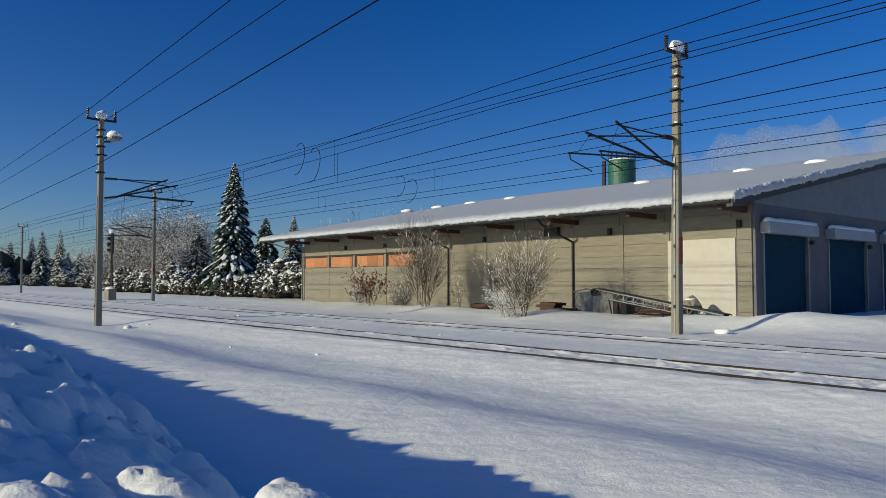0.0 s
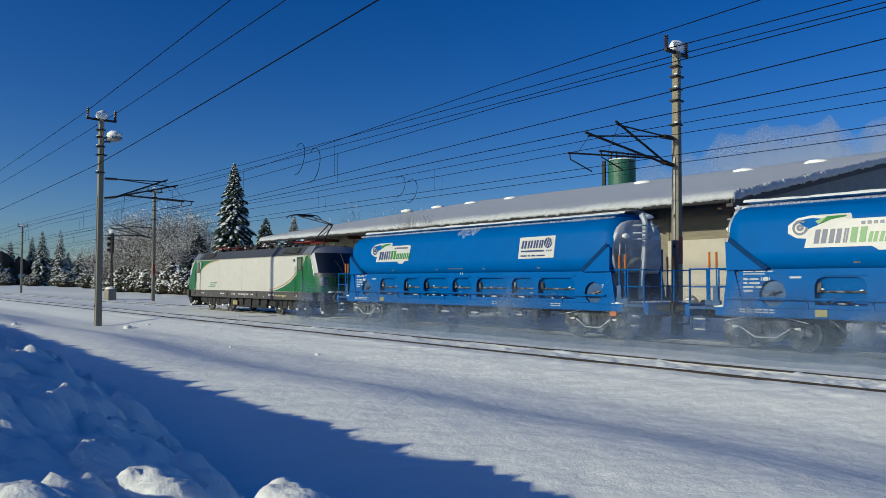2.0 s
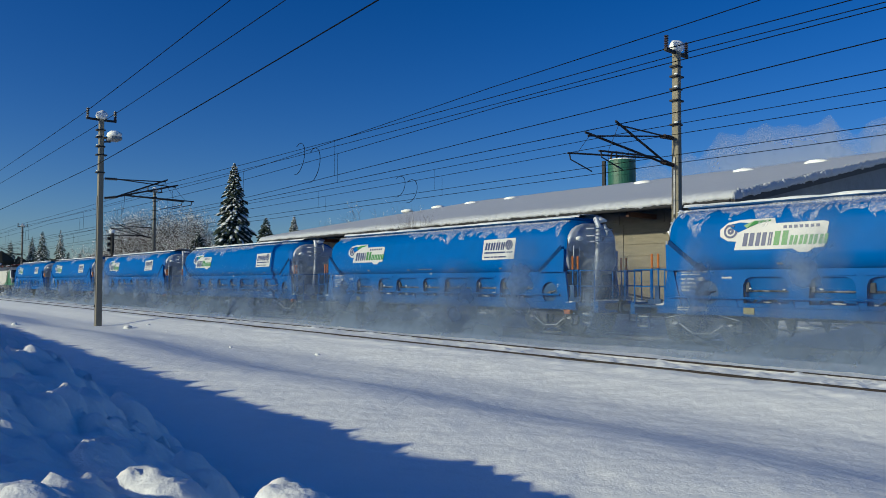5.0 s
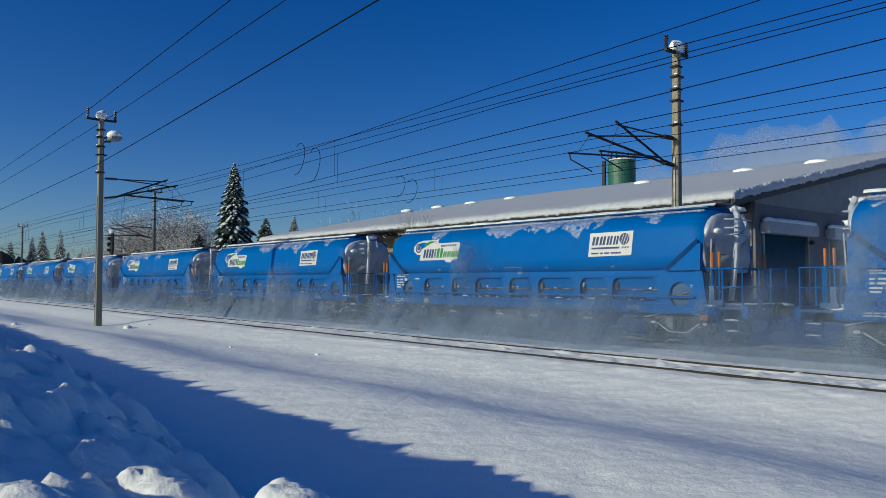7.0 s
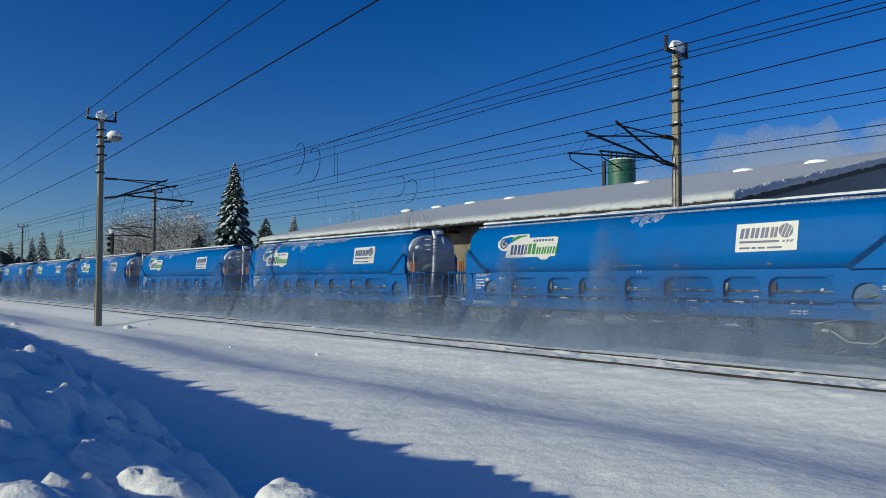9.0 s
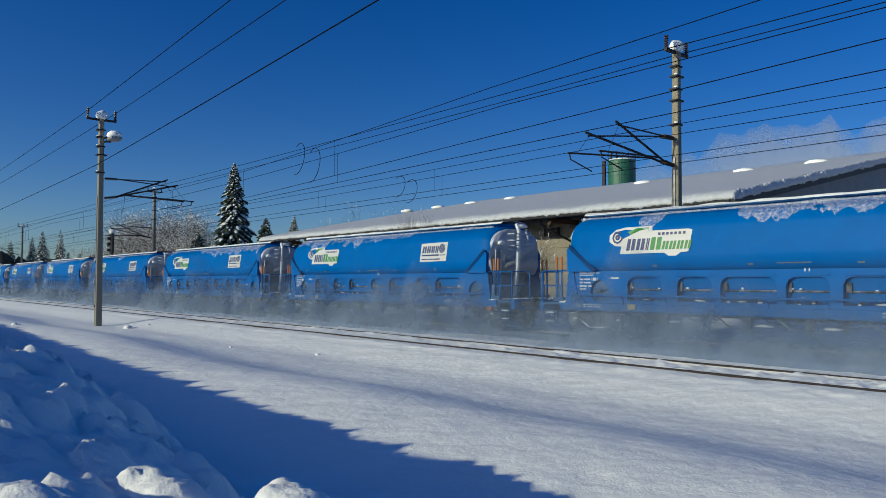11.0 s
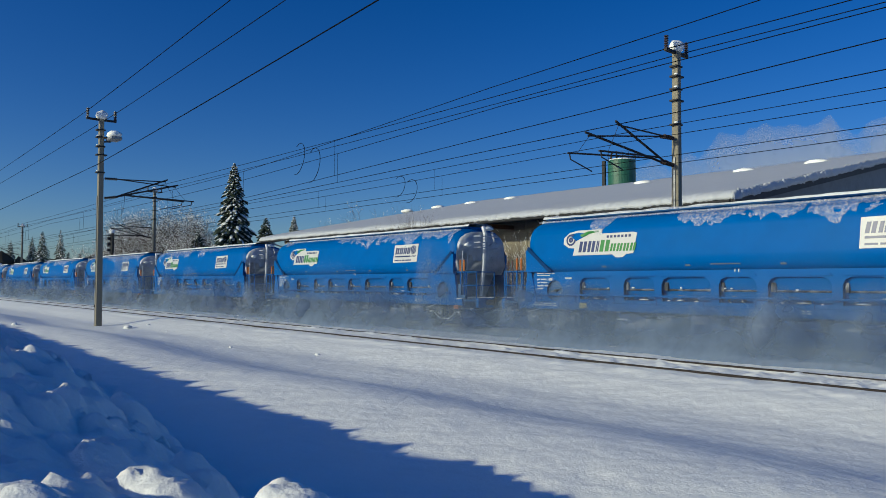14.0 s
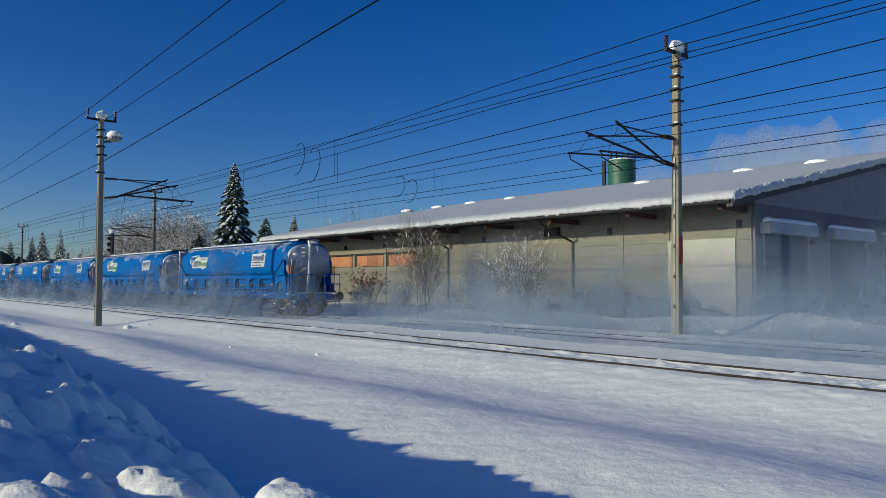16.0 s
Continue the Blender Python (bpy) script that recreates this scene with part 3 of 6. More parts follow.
def silo():
    t = thing("silo", pose(-63.6, 88, 0), "green cylindrical steel silo with a railed snowy top behind the hall", "silo")
    bm = rodded((0, 0, -0.2), (0, 0, 19.2), 1.95, 32)
    for z in (17.0, 18.0, 19.1):
        rod(bm, (0, 0, z - 0.06), (0, 0, z + 0.06), 2.0, 32)
    part("shell", bm, GREEN_TANK, t, smooth=False)
    bm = bmesh.new()
    blob(bm, (0, 0, 19.2), 1.85, 1.85, 0.4, 3, 1, 0.1)
    part("snow_cap", bm, SNOW_CAP, t, smooth=True)
    bm = bmesh.new()
    for i in range(14):
        a, b = 2 * math.pi * i / 14, 2 * math.pi * (i + 1) / 14
        p, q = Vector((1.95 * math.cos(a), 1.95 * math.sin(a), 19.2)), Vector((1.95 * math.cos(b), 1.95 * math.sin(b), 19.2))
        tube(bm, [p, p + Vector((0, 0, 1.1)), q + Vector((0, 0, 1.1))], 0.04, 4)
        tube(bm, [p + Vector((0, 0, 0.55)), q + Vector((0, 0, 0.55))], 0.03, 4)
    part("railing", bm, STEEL_DARK, t)
    part("pipe", tubed([(-1.2, -0.8, 19.2), (-1.2, -0.8, 20.3), (-0.4, -0.8, 20.5), (-0.2, -0.8, 19.6)], 0.13, 8), STEEL_DARK, t)
    part("ladder", boxed(-2.0, -1.5, -2.0, -1.7, 10, 19.2), STEEL_DARK, t)
    return t


silo()


# ---- overhead line ----
def insulator(bm, a, b, r=0.075, k=6):
    a, b = Vector(a), Vector(b)
    rod(bm, a, b, r * 0.5, 6)
    for i in range(k):
        c = a.lerp(b, (i + 0.5) / k)
        rod(bm, c - (b - a) * 0.03, c + (b - a) * 0.03, r, 8)
    return bm


def mast(x, y, base, top, label, square=True, arms=1, way=-1, lamp=False, red=False, lean=0.0):
    """way: the side (in y) to which the cantilevers reach."""
    t = thing("catenary_mast", pose(x, y, base, 0, lean, 0), label, "mast", "overhead line masts")
    h = top - base
    bm = bmesh.new()
    if square:
        # two slender flanges with a web between them
        loft(bm, [[(sx * w, sy * w * 0.9, z) for sx, sy in ((-1, -1), (1, -1), (1, 1), (-1, 1))] for z, w in ((-0.4, 0.17), (h, 0.12))])
    else:
        rod(bm, (0, 0, -0.4), (0, 0, h), 0.2, 10, 0.12)
    shaft = part("shaft", bm, POLE_CONCRETE, t, bevel=0.02)
    part("channel", boxed(-0.035, 0.035, -0.165, -0.135, 0.1, h * 0.62), STEEL_GREY, shaft)
    bm = bmesh.new()
    z = 1.0
    while z < h * 0.55:
        box(bm, -0.035, 0.035, -0.2 + 0.012 * z * 0.6, -0.16, z, z + 0.12)
        z += 1.1
    part("cover_plate", bm, STEEL_DARK, shaft)
    if red:
        part("red_band", boxed(0.1, 0.165, -0.12, 0.12, 2.6, 3.6), RED_PAINT, shaft)
    # bands and small brackets, some with snow
    for i, zz in enumerate((0.94, 0.905, 0.86, 0.82, 0.735)):
        zb = h * zz
        part("bracket", boxed(-0.15, 0.15, -0.24, 0.26 if i % 2 else 0.17, zb - 0.03, zb + 0.03), STEEL_DARK, t)
        if i in (1, 2, 4):
            bm = bmesh.new()
            blob(bm, (0.1, -0.19, zb + 0.06), 0.09, 0.07, 0.05, 1, i, 0.3)
            part("snow_clump", bm, SNOW_CAP, t, smooth=True)
    # top arm with two standing insulators
    part("top_arm", boxed(-0.06, 0.06, -0.72, 0.72, h - 0.16, h - 0.06), STEEL_DARK, t)
    for yy in (-0.66, 0.66):
        part("insulator", insulator(bmesh.new(), (0, yy, h - 0.1), (0, yy, h + 0.42), 0.085), INSULATOR, t)
    bm = bmesh.new()
    blob(bm, (0, 0.02, h + 0.12), 0.24, 0.28, 0.26, 2, x, 0.25)
    part("snow_cap", bm, SNOW_CAP, t, smooth=True)
    for k in range(arms):
        s = -0.95 * k - 0.2 if way < 0 else 0.35 * k
        reach = way * (3.3 + 0.4 * k)
        zt, zb = 7.1 - base - 0.0, 6.1 - base
        hz = 6.9 - base + 0.3 * (1 - k)
        arm = part("cantilever", insulator(bmesh.new(), (0, way * 0.2, zb), (s * 0.15, way * 0.75, zb + 0.1)), INSULATOR, t)
        part("insulator", insulator(bmesh.new(), (0, way * 0.2, zt), (s * 0.15, way * 0.8, zt + 0.02)), INSULATOR, arm)
        part("top_tube", tubed([(s * 0.15, way * 0.8, zt + 0.02), (s, reach, hz)], 0.03), STEEL_DARK, arm)
        part("diagonal_tube", tubed([(s * 0.15, way * 0.75, zb + 0.1), (s * 1.02, reach * 1.03, hz + 0.12)], 0.045), STEEL_DARK, arm)
        part("registration_tube", tubed([(s * 0.3, way * 1.1, zb + 0.22), (s * 1.05, reach + way * 1.0, zb + 0.1)], 0.035), STEEL_DARK, arm)
        part("steady_arm", tubed([(s * 1.05, reach + way * 0.9, zb + 0.1), (s * 1.05, reach + way * 0.85, zb - 0.1), (s * 1.05, reach - way * 0.3, zb - 0.4)], 0.025), STEEL_DARK, arm)
        part("hanger", tubed([(s * 1.05, reach + way * 0.5, zb + 0.15), (s, reach * 0.98, hz)], 0.008, 4), STEEL_DARK, arm)
    if lamp:
        lb = part("lamp", boxed(0.1, 0.95, 0.2, 0.75, h * 0.887, h * 0.887 + 0.16), STEEL_GREY, t, "floodlight box under a cap of snow", bevel=0.03)
        part("lamp_arm", tubed([(0, 0.1, h * 0.885), (0.2, 0.4, h * 0.885)], 0.04), STEEL_DARK, lb)
        bm = bmesh.new()
        blob(bm, (0.52, 0.48, h * 0.887 + 0.29), 0.5, 0.36, 0.22, 2, 3, 0.2)
        part("snow_cap", bm, SNOW_CAP, lb, smooth=True)
    return t


def rail_mast(x, y):
    return ground_height(x, y) - 0.03


mast(-14.93, 23.9, -0.1, 10.4, "tall square concrete catenary mast with brackets and a snow cap", True, 2, -1, red=True, lean=0.7)
mast(-39.5, 10.8, -0.42, 10.2, "grey concrete catenary mast with a floodlight beside the track", True, 2, 1, lamp=True, lean=-0.4)
mast(-73.7, 25.2, -0.1, 10.8, "concrete catenary mast with a red band near the hedge", True, 2, -1, red=True)
mast(-137.0, 25.5, -0.1, 10.9, "distant concrete catenary mast before snowy trees", True, 1, -1)
mast(-101.0, 10.9, -0.4, 10.2, "distant catenary mast on the verge with snow", True, 1, 1)


def catenary(name, y0, contact, carrier, sag, label, skew=0.0):
    """Contact wire, carrier wire with sag between supports, droppers."""
    t = thing(name, pose(0, 0, 0), label, "overhead wire", "overhead wires")
    posts = [50.0, -15.1, -73.7, -137.0, -200.0, -265.0]
    cw, mw = [], []
    for i, (a, b) in enumerate(zip(posts, posts[1:])):
        for k in range(12):
            f = k / 12
            x = a + (b - a) * f
            st = 0.3 * (1 - 2 * f) * (1 if i % 2 else -1)
            st = (0.0 if skew else st * 0.5) - skew * (max(x, -34) + 12.3)
            cw.append((x, y0 + st, contact - 0.03 * math.sin(math.pi * f)))
            mw.append((x, y0 + st, carrier - sag * 4 * f * (1 - f)))
            if k in (2, 4, 6, 8, 10) and i < 3:
                part("dropper", rodded(cw[-1], mw[-1], 0.007, 4), WIRE, t)
    part("contact_wire", tubed(cw, 0.011, 5), WIRE, t)
    part("carrier_wire", tubed(mw, 0.011, 5), WIRE, t)
    return t


wires = [catenary("overhead_wire", 14.5, 6.08, 7.5, 0.1, "dark contact wire with a carrier wire over the near track", 0.08),
         catenary("overhead_wire", 15.2, 5.82, 7.08, 0.22, "dark contact wire with a lower carrier wire over the near track", 0.035),
         catenary("overhead_wire", 20.55, 5.9, 6.9, 0.15, "dark parallel contact wire with a carrier over the far track"),
         catenary("overhead_wire", 21.0, 5.72, 6.68, 0.18, "dark contact wire and carrier over the running train")]


def line(name, pts, r, label, sag=0.0):
    t = thing(name, pose(0, 0, 0), label, "cable", "cables")
    out = []
    for a, b in zip(pts, pts[1:]):
        a, b = Vector(a), Vector(b)
        for k in range(10):
            f = k / 10
            out.append(a.lerp(b, f) - Vector((0, 0, sag * 4 * f * (1 - f))))
    part("wire", tubed(out + [Vector(pts[-1])], r, 4), WIRE, t)
    return t


for dy in (-0.66, 0.66):
    line("feeder_line", [(45, 23.9 + dy, 10.4 + dy * 0.1), (-14.9, 23.9 + dy, 10.38 + dy * 0.1), (-73.7, 25.2 + dy, 11.0), (-137, 25.5 + dy, 11.1), (-250, 26 + dy, 11)], 0.018, "dark feeder cable strung between the mast tops", 0.15)
    line("feeder_line", [(8, 8.6 + dy, 10.5), (-39.5, 10.8 + dy, 10.5), (-101, 11.6 + dy, 10.5), (-200, 12 + dy, 10.5)], 0.014, "dark feeder cable strung over the verge", 0.12)
line("signal_cable", [(8, 7.2, 7.8), (-39.5, 10.65, 7.8), (-101, 11.8, 7.8), (-200, 12, 7.8)], 0.016, "thick dark cable fixed to the verge masts", 0.1)

def jumper(t, x, y, z, w, h):
    pts = [(x + w * math.sin(a) * 0.5, y + 0.1 * math.cos(a), z + h * (0.5 * math.cos(a) - 0.5)) for a in np.linspace(-0.6, math.pi + 0.2, 12)]
    part("jumper_loop", tubed(pts, 0.012, 4), WIRE, t)


for k, u, y, z, w, h in ((0, 526, 14.6, 7.45, 1.0, 1.3), (1, 552, 14.9, 7.2, 1.1, 1.4), (2, 705, 20.6, 6.8, 1.0, 1.0), (3, 725, 20.8, 6.6, 1.1, 1.1), (0, 213, 14.7, 7.4, 1.0, 1.4)):
    jumper(wires[k], 0.8508 * y - 2241.4 * y / (u + 322), y, z, w, h)


def signal():
    t = thing("railway_signal", pose(-80.8, 23.3, 0), "black railway signal head on a post with snow on top", "signal")
    part("post", rodded((0, 0, -0.2), (0, 0, 4.8), 0.09, 8), STEEL_RUSTY, t)
    part("head", boxed(-0.35, 0.35, -0.15, 0.15, 4.7, 6.9), STEEL_DARK, t, bevel=0.1)
    for z in (5.1, 5.7, 6.3):
        part("hood", rodded((0, -0.15, z), (0, -0.45, z), 0.16, 10), STEEL_DARK, t)
    bm = bmesh.new()
    blob(bm, (0, 0, 7.05), 0.4, 0.3, 0.3, 2, 2, 0.2)
    part("snow_cap", bm, SNOW_CAP, t, smooth=True)
    part("ladder", boxed(0.2, 0.5, -0.03, 0.03, 0.3, 4.7), STEEL_RUSTY, t)
    b = thing("relay_box", pose(-79.6, 22.9, 0), "brown trackside relay box with snow on its lid", "box")
    part("body", boxed(-0.7, 0.7, -0.4, 0.4, -0.2, 1.05), CONCRETE_DARK, b, bevel=0.04)
    bm = bmesh.new()
    blob(bm, (0, 0, 1.1), 0.75, 0.45, 0.22, 2, 2, 0.15)
    part("snow_cap", bm, SNOW_CAP, b, smooth=True)


signal()


# ---- unseen low wall added behind the camera; its ragged snowy edge shades the verge ----
def canopy():
    t = thing("platform_canopy", pose(0, -0.8, 0, 0, 0, -2.2), "unseen stand-in wall with a ragged top that shades the verge", "canopy")
    rise = math.tan(radians(SUN_EL)) / math.cos(radians(SUN_AZ))
    top = (5.45 + 3.0) * rise
    # the edge drops beyond STEP to let sun onto the near bank
    STEP = -6.95
    part("wall", boxed(-75, STEP, -3.25, -3.1, -0.3, top - 0.25), CREAM_BOARD, t)
    part("wall", boxed(STEP, 16, -3.25, -3.1, -0.3, top - 0.62), CREAM_BOARD, t)
    part("roof", boxed(-75.2, STEP, -3.45, -2.95, top - 0.25, top - 0.2), ROOF_DARK, t)
    part("roof", boxed(STEP, 16.2, -3.45, -2.95, top - 0.62, top - 0.57), ROOF_DARK, t)
    for x in np.arange(-72, 17, 8.0):
        part("post", boxed(x - 0.06, x + 0.06, -3.4, -3.28, -0.2, top - (0.25 if x < STEP else 0.62)), RED_WOOD, t)
    bm = bmesh.new()
    # spikes shaped to give the shadow its toothed edge
    rnd = random.Random(5)
    x, up = -75.0, []
    while x < 16:
        z = top + 0.07 * n3(x * 0.35, 1) + 0.05 * n3(x * 1.4, 6) - 0.36 * smooth(STEP, STEP + 1.3, x)
        w = rnd.choice((rnd.uniform(0.12, 0.3), rnd.uniform(0.4, 1.2)))
        spike = min(0.16, w * 0.4) * rnd.uniform(0.4, 1.1) * (1.5 if rnd.random() < 0.15 else 1)
        up += [(x, z), (x + w * 0.5, z + spike * 0.45), (x + w * 0.74, z + spike), (x + w * 0.80, z + spike * 0.3)]
        x += w
    prism(bm, [(-75, top - 0.2)] + up + [(16, top - 0.57), (STEP, top - 0.57), (STEP, top - 0.2)], -3.3, -3.05)
    part("snow_cover", bm, SNOW, t)
    return t


canopy()


# ---- train ----
def crust(bm, parent):
    return tagged(part("frost", bm, SNOW_CAP, parent, smooth=True), kind="stuff")


def wheelset(t, x, r=0.46, name="wheel"):
    for s in (-1, 1):
        bm = rodded((x, s * 0.68, r), (x, s * 0.81, r), r, 20)
        rod(bm, (x, s * 0.80, r), (x, s * 0.83, r), r * 0.8, 20)
        rod(bm, (x, s * 0.82, r), (x, s * 0.95, r), 0.12, 8)
        part(name, bm, WHEEL_STEEL, t)


def bogie(t, x):
    b = part("bogie", boxed(x - 0.3, x + 0.3, -1.0, 1.0, 0.42, 0.72), RUNNING_GEAR, t)
    for s in (-1, 1):
        bm = bmesh.new()
        prism(bm, [(x - 1.25, 0.72), (x - 1.2, 0.42), (x - 0.6, 0.44), (x - 0.35, 0.25), (x + 0.35, 0.25), (x + 0.6, 0.44), (x + 1.2, 0.42), (x + 1.25, 0.72), (x + 0.5, 0.86), (x - 0.5, 0.86)], s * 0.95, s * 1.08)
        part("side_frame", bm, RUNNING_GEAR, b)
        bm = bmesh.new()
        for dx in (-1.0, -0.72, 0.72, 1.0, -0.12, 0.12):
            rod(bm, (x + dx, s * 1.1, 0.45), (x + dx, s * 1.1, 0.72), 0.055, 8)
        for dx in (-0.86, 0.86):
            box(bm, x + dx - 0.13, x + dx + 0.13, s * 1.0, s * 1.16, 0.36, 0.58)
        part("spring", bm, RUNNING_GEAR, b)
        bm = bmesh.new()
        tube(bm, [(x - 1.15, s * 1.12, 0.78), (x - 0.5, s * 1.12, 0.92), (x + 0.5, s * 1.12, 0.92), (x + 1.15, s * 1.12, 0.78)], 0.018)
        tube(bm, [(x - 0.75, s * 1.13, 0.66), (x - 0.3, s * 1.13, 0.36), (x + 0.3, s * 1.13, 0.36), (x + 0.75, s * 1.13, 0.66)], 0.02)
        for dx in (-0.9, 0.9):
            blob(bm, (x + dx, s * 1.08, 0.62), 0.16, 0.06, 0.05, 1, dx, 0.3)
        crust(bm, b)
    for dx in (-0.9, 0.9):
        wheelset(b, x + dx)
    return b


def buffers(t, x, way, z=1.05):
    for s in (-0.875, 0.875):
        bm = rodded((x - way * 0.62, s, z), (x - way * 0.05, s, z), 0.11, 10)
        rod(bm, (x - way * 0.06, s, z), (x, s, z), 0.24, 14)
        part("buffer", bm, STEEL_DARK, t)
    bm = tubed([(x - way * 0.6, 0, 1.02), (x - way * 0.02, 0, 0.98)], 0.06)
    part("coupling", bm, STEEL_DARK, t)


PROFILE = [(2.14, 1.27), (2.47, 1.50), (2.68, 1.50), (3.45, 1.41), (3.62, 1.345), (3.80, 1.20), (3.95, 0.95), (4.05, 0.55), (4.07, 0.0)]


def half_width(z):
    for (z0, w0), (z1, w1) in zip(PROFILE, PROFILE[1:]):
        if z0 <= z <= z1:
            return w0 + (w1 - w0) * (z - z0) / (z1 - z0)
    return PROFILE[0][1]


def section(x, squeeze=1.0, drop=0.0):
    right = [(x, -w * squeeze, z - drop * smooth(2.4, 4.07, z)) for z, w in PROFILE]
    left = [(x, w * squeeze, z - drop * smooth(2.4, 4.07, z)) for z, w in PROFILE[-2::-1]]
    return right + left


def on_side(bm, pts, off=0.012, side=-1):
    """A flat figure laid on the tank's flank; pts in x, z."""
    vs = [bm.verts.new((x, side * (half_width(z) + off), z)) for x, z in pts]
    es = [bm.edges.new((vs[i], vs[(i + 1) % len(vs)])) for i in range(len(vs))]
    bmesh.ops.triangle_fill(bm, use_beauty=True, edges=es, normal=(0, side, 0))


def bars(bm, x, z, widths, h, gap, off, slant=0.0, plane=None):
    for w in widths:
        pts = [(x, z), (x + w, z), (x + w + slant, z + h), (x + slant, z + h)]
        if plane is None:
            on_side(bm, pts, off)
        else:
            bm.faces.new([bm.verts.new((px, plane, pz)) for px, pz in pts])
        x += w + gap


def glyph_bars(bm, x, z, h, w, off, kind):
    """A plain slanted block in place of a wordmark's stroke."""
    k = w * 0.42
    bars(bm, x, z, [k, k], h, w * 0.16, off, 0.05)


def hopper_wagon():
    t = thing("hopper_wagon", pose(0, FAR, 0), "bright blue hopper wagon with cream signs and a snowy roof", "wagon", "hopper wagons")
    # tank: rounded upper hull
    bm = bmesh.new()
    xs = [(-7.46, 0.93, 0.16), (-7.38, 0.975, 0.06), (-7.1, 1.0, 0.0), (-3, 1, 0), (0, 1, 0), (3, 1, 0), (7.2, 1, 0), (7.5, 0.975, 0.06), (7.6, 0.93, 0.16)]
    loft(bm, [section(*q) for q in xs], caps=False)
    bmesh.ops.triangulate(bm, faces=[])
    tank = part("tank", bm, BLUE_PAINT, t, smooth=True)
    for name, x, way in (("front", -7.46, -1), ("rear", 7.6, 1)):
        # end wall leans inwards below a rounded crown
        ring0 = section(x, 0.93, 0.16)
        bm = bmesh.new()
        rings = [ring0, [(px - way * 0.10 + way * 0.22 * smooth(2.8, 3.4, pz), py * 0.93, pz if pz > 2.3 else pz - 0.0) for px, py, pz in ring0],
                 [(px - way * 0.25 + way * 0.40 * smooth(2.8, 3.4, pz), py * 0.62, 2.9 + (pz - 2.9) * 0.6) for px, py, pz in ring0], [(px - way * 0.3 + way * 0.5 * 1, py * 0.1, 3.0 + (pz - 3.0) * 0.1) for px, py, pz in ring0]]
        loft(bm, rings, caps=True)
        e = part("end_wall", bm, TANK_END, tank, "grey-blue end wall with pipes", smooth=True)
        bm = bmesh.new()
        s = way
        tube(bm, [(x + s * 0.3, -0.15, 4.1), (x + s * 0.42, -0.15, 3.8), (x + s * 0.35, -0.15, 2.6), (x + s * 0.2, -0.2, 1.3)], 0.09, 8)
        tube(bm, [(x + s * 0.3, 0.35, 3.9), (x + s * 0.45, 0.35, 3.5), (x + s * 0.4, 0.1, 3.3)], 0.05, 6)
        for z in (3.45, 3.25, 3.7):
            tube(bm, [(x + s * 0.25, -0.6, z), (x + s * 0.5, -0.5, z), (x + s * 0.5, 0.5, z), (x + s * 0.25, 0.6, z)], 0.025, 5)
        part("pipe", bm, TANK_END, e)
        bm = bmesh.new()
        blob(bm, (x + s * 0.2, -0.9, 3.35), 0.1, 0.22, 0.1, 1, 4, 0.3)
        blob(bm, (x + s * 0.3, 0.1, 4.02), 0.25, 0.35, 0.1, 1, 6, 0.3)
        crust(bm, e)
        # lower sloping hopper end
        bm = bmesh.new()
        loft(bm, [[(x - s * 0.1, y, 2.95) for y in (-1.3, 1.3)] + [(x - s * 0.5, y, 2.95) for y in (1.3, -1.3)], [(x - s * 0.9, y, 1.2) for y in (-1.1, 1.1)] + [(x - s * 1.3, y, 1.2) for y in (1.1, -1.1)]])
        part("hopper_end", bm, TANK_END, t)
    # roof: hatch line along the ridge with snow
    part("roof_hatch", boxed(-7.2, 7.35, -0.62, 0.62, 4.02, 4.13), BLUE_PAINT, tank, bevel=0.03)
    part("roof_rail", tubed([(-7.2, -0.72, 4.09), (7.4, -0.72, 4.09)], 0.028), BLUE_DARK, tank)
    bm = bmesh.new()
    rows = []
    for x in np.arange(-7.4, 7.65, 0.2):
        k = 0.04 * n3(x * 1.3, 3)
        e = 0.05 * n3(x * 3.0, 8)
        rows.append([(x, -0.7 + e, 4.12), (x, -0.62 + e, 4.19 + k), (x, -0.2, 4.24 + k), (x, 0.3, 4.24 + k), (x, 0.62, 4.18 + k), (x, 0.7, 4.12)])
    loft(bm, rows, closed=False)
    part("snow_cover", bm, SNOW_CAP, tank, smooth=True)
    # flank below the fold with arched openings and manholes
    arches = [(-4.54, 0.62), (-2.84, 0.56), (-1.23, 0.80), (0.37, 0.55), (2.05, 0.82), (3.67, 0.55), (5.25, 0.83)]
    for s in (-1, 1):
        holes = []
        for cx, hw in arches:
            holes.append([(cx - hw, 1.28), (cx + hw, 1.28), (cx + hw, 1.78), (cx + hw - 0.07, 1.93), (cx + hw - 0.22, 2.0), (cx - hw + 0.22, 2.0), (cx - hw + 0.07, 1.93), (cx - hw, 1.78)])
        holes += [ring(-6.25, 1.56, 0.36, 0.36), ring(6.85, 1.5, 0.36, 0.36)]
        outer = [(-7.62, 1.18), (7.72, 1.18), (7.55, 1.6), (7.35, 2.19), (6.9, 2.21), (-6.9, 2.21), (-7.2, 2.19), (-7.3, 1.6)]
        bm = panel(bmesh.new(), outer, holes, s * 1.40, s * 1.36)
        flank = part("side_panel", bm, BLUE_PAINT, t, "blue side panel with arched openings")
        bm = bmesh.new()
        for cx, hw in arches:
            prism(bm, [(cx - hw - 0.03, 2.03), (cx + hw + 0.03, 2.03), (cx + hw - 0.05, 2.10), (cx - hw + 0.05, 2.10)], s * 1.40, s * 1.43)
        part("rib", bm, BLUE_PAINT, flank)
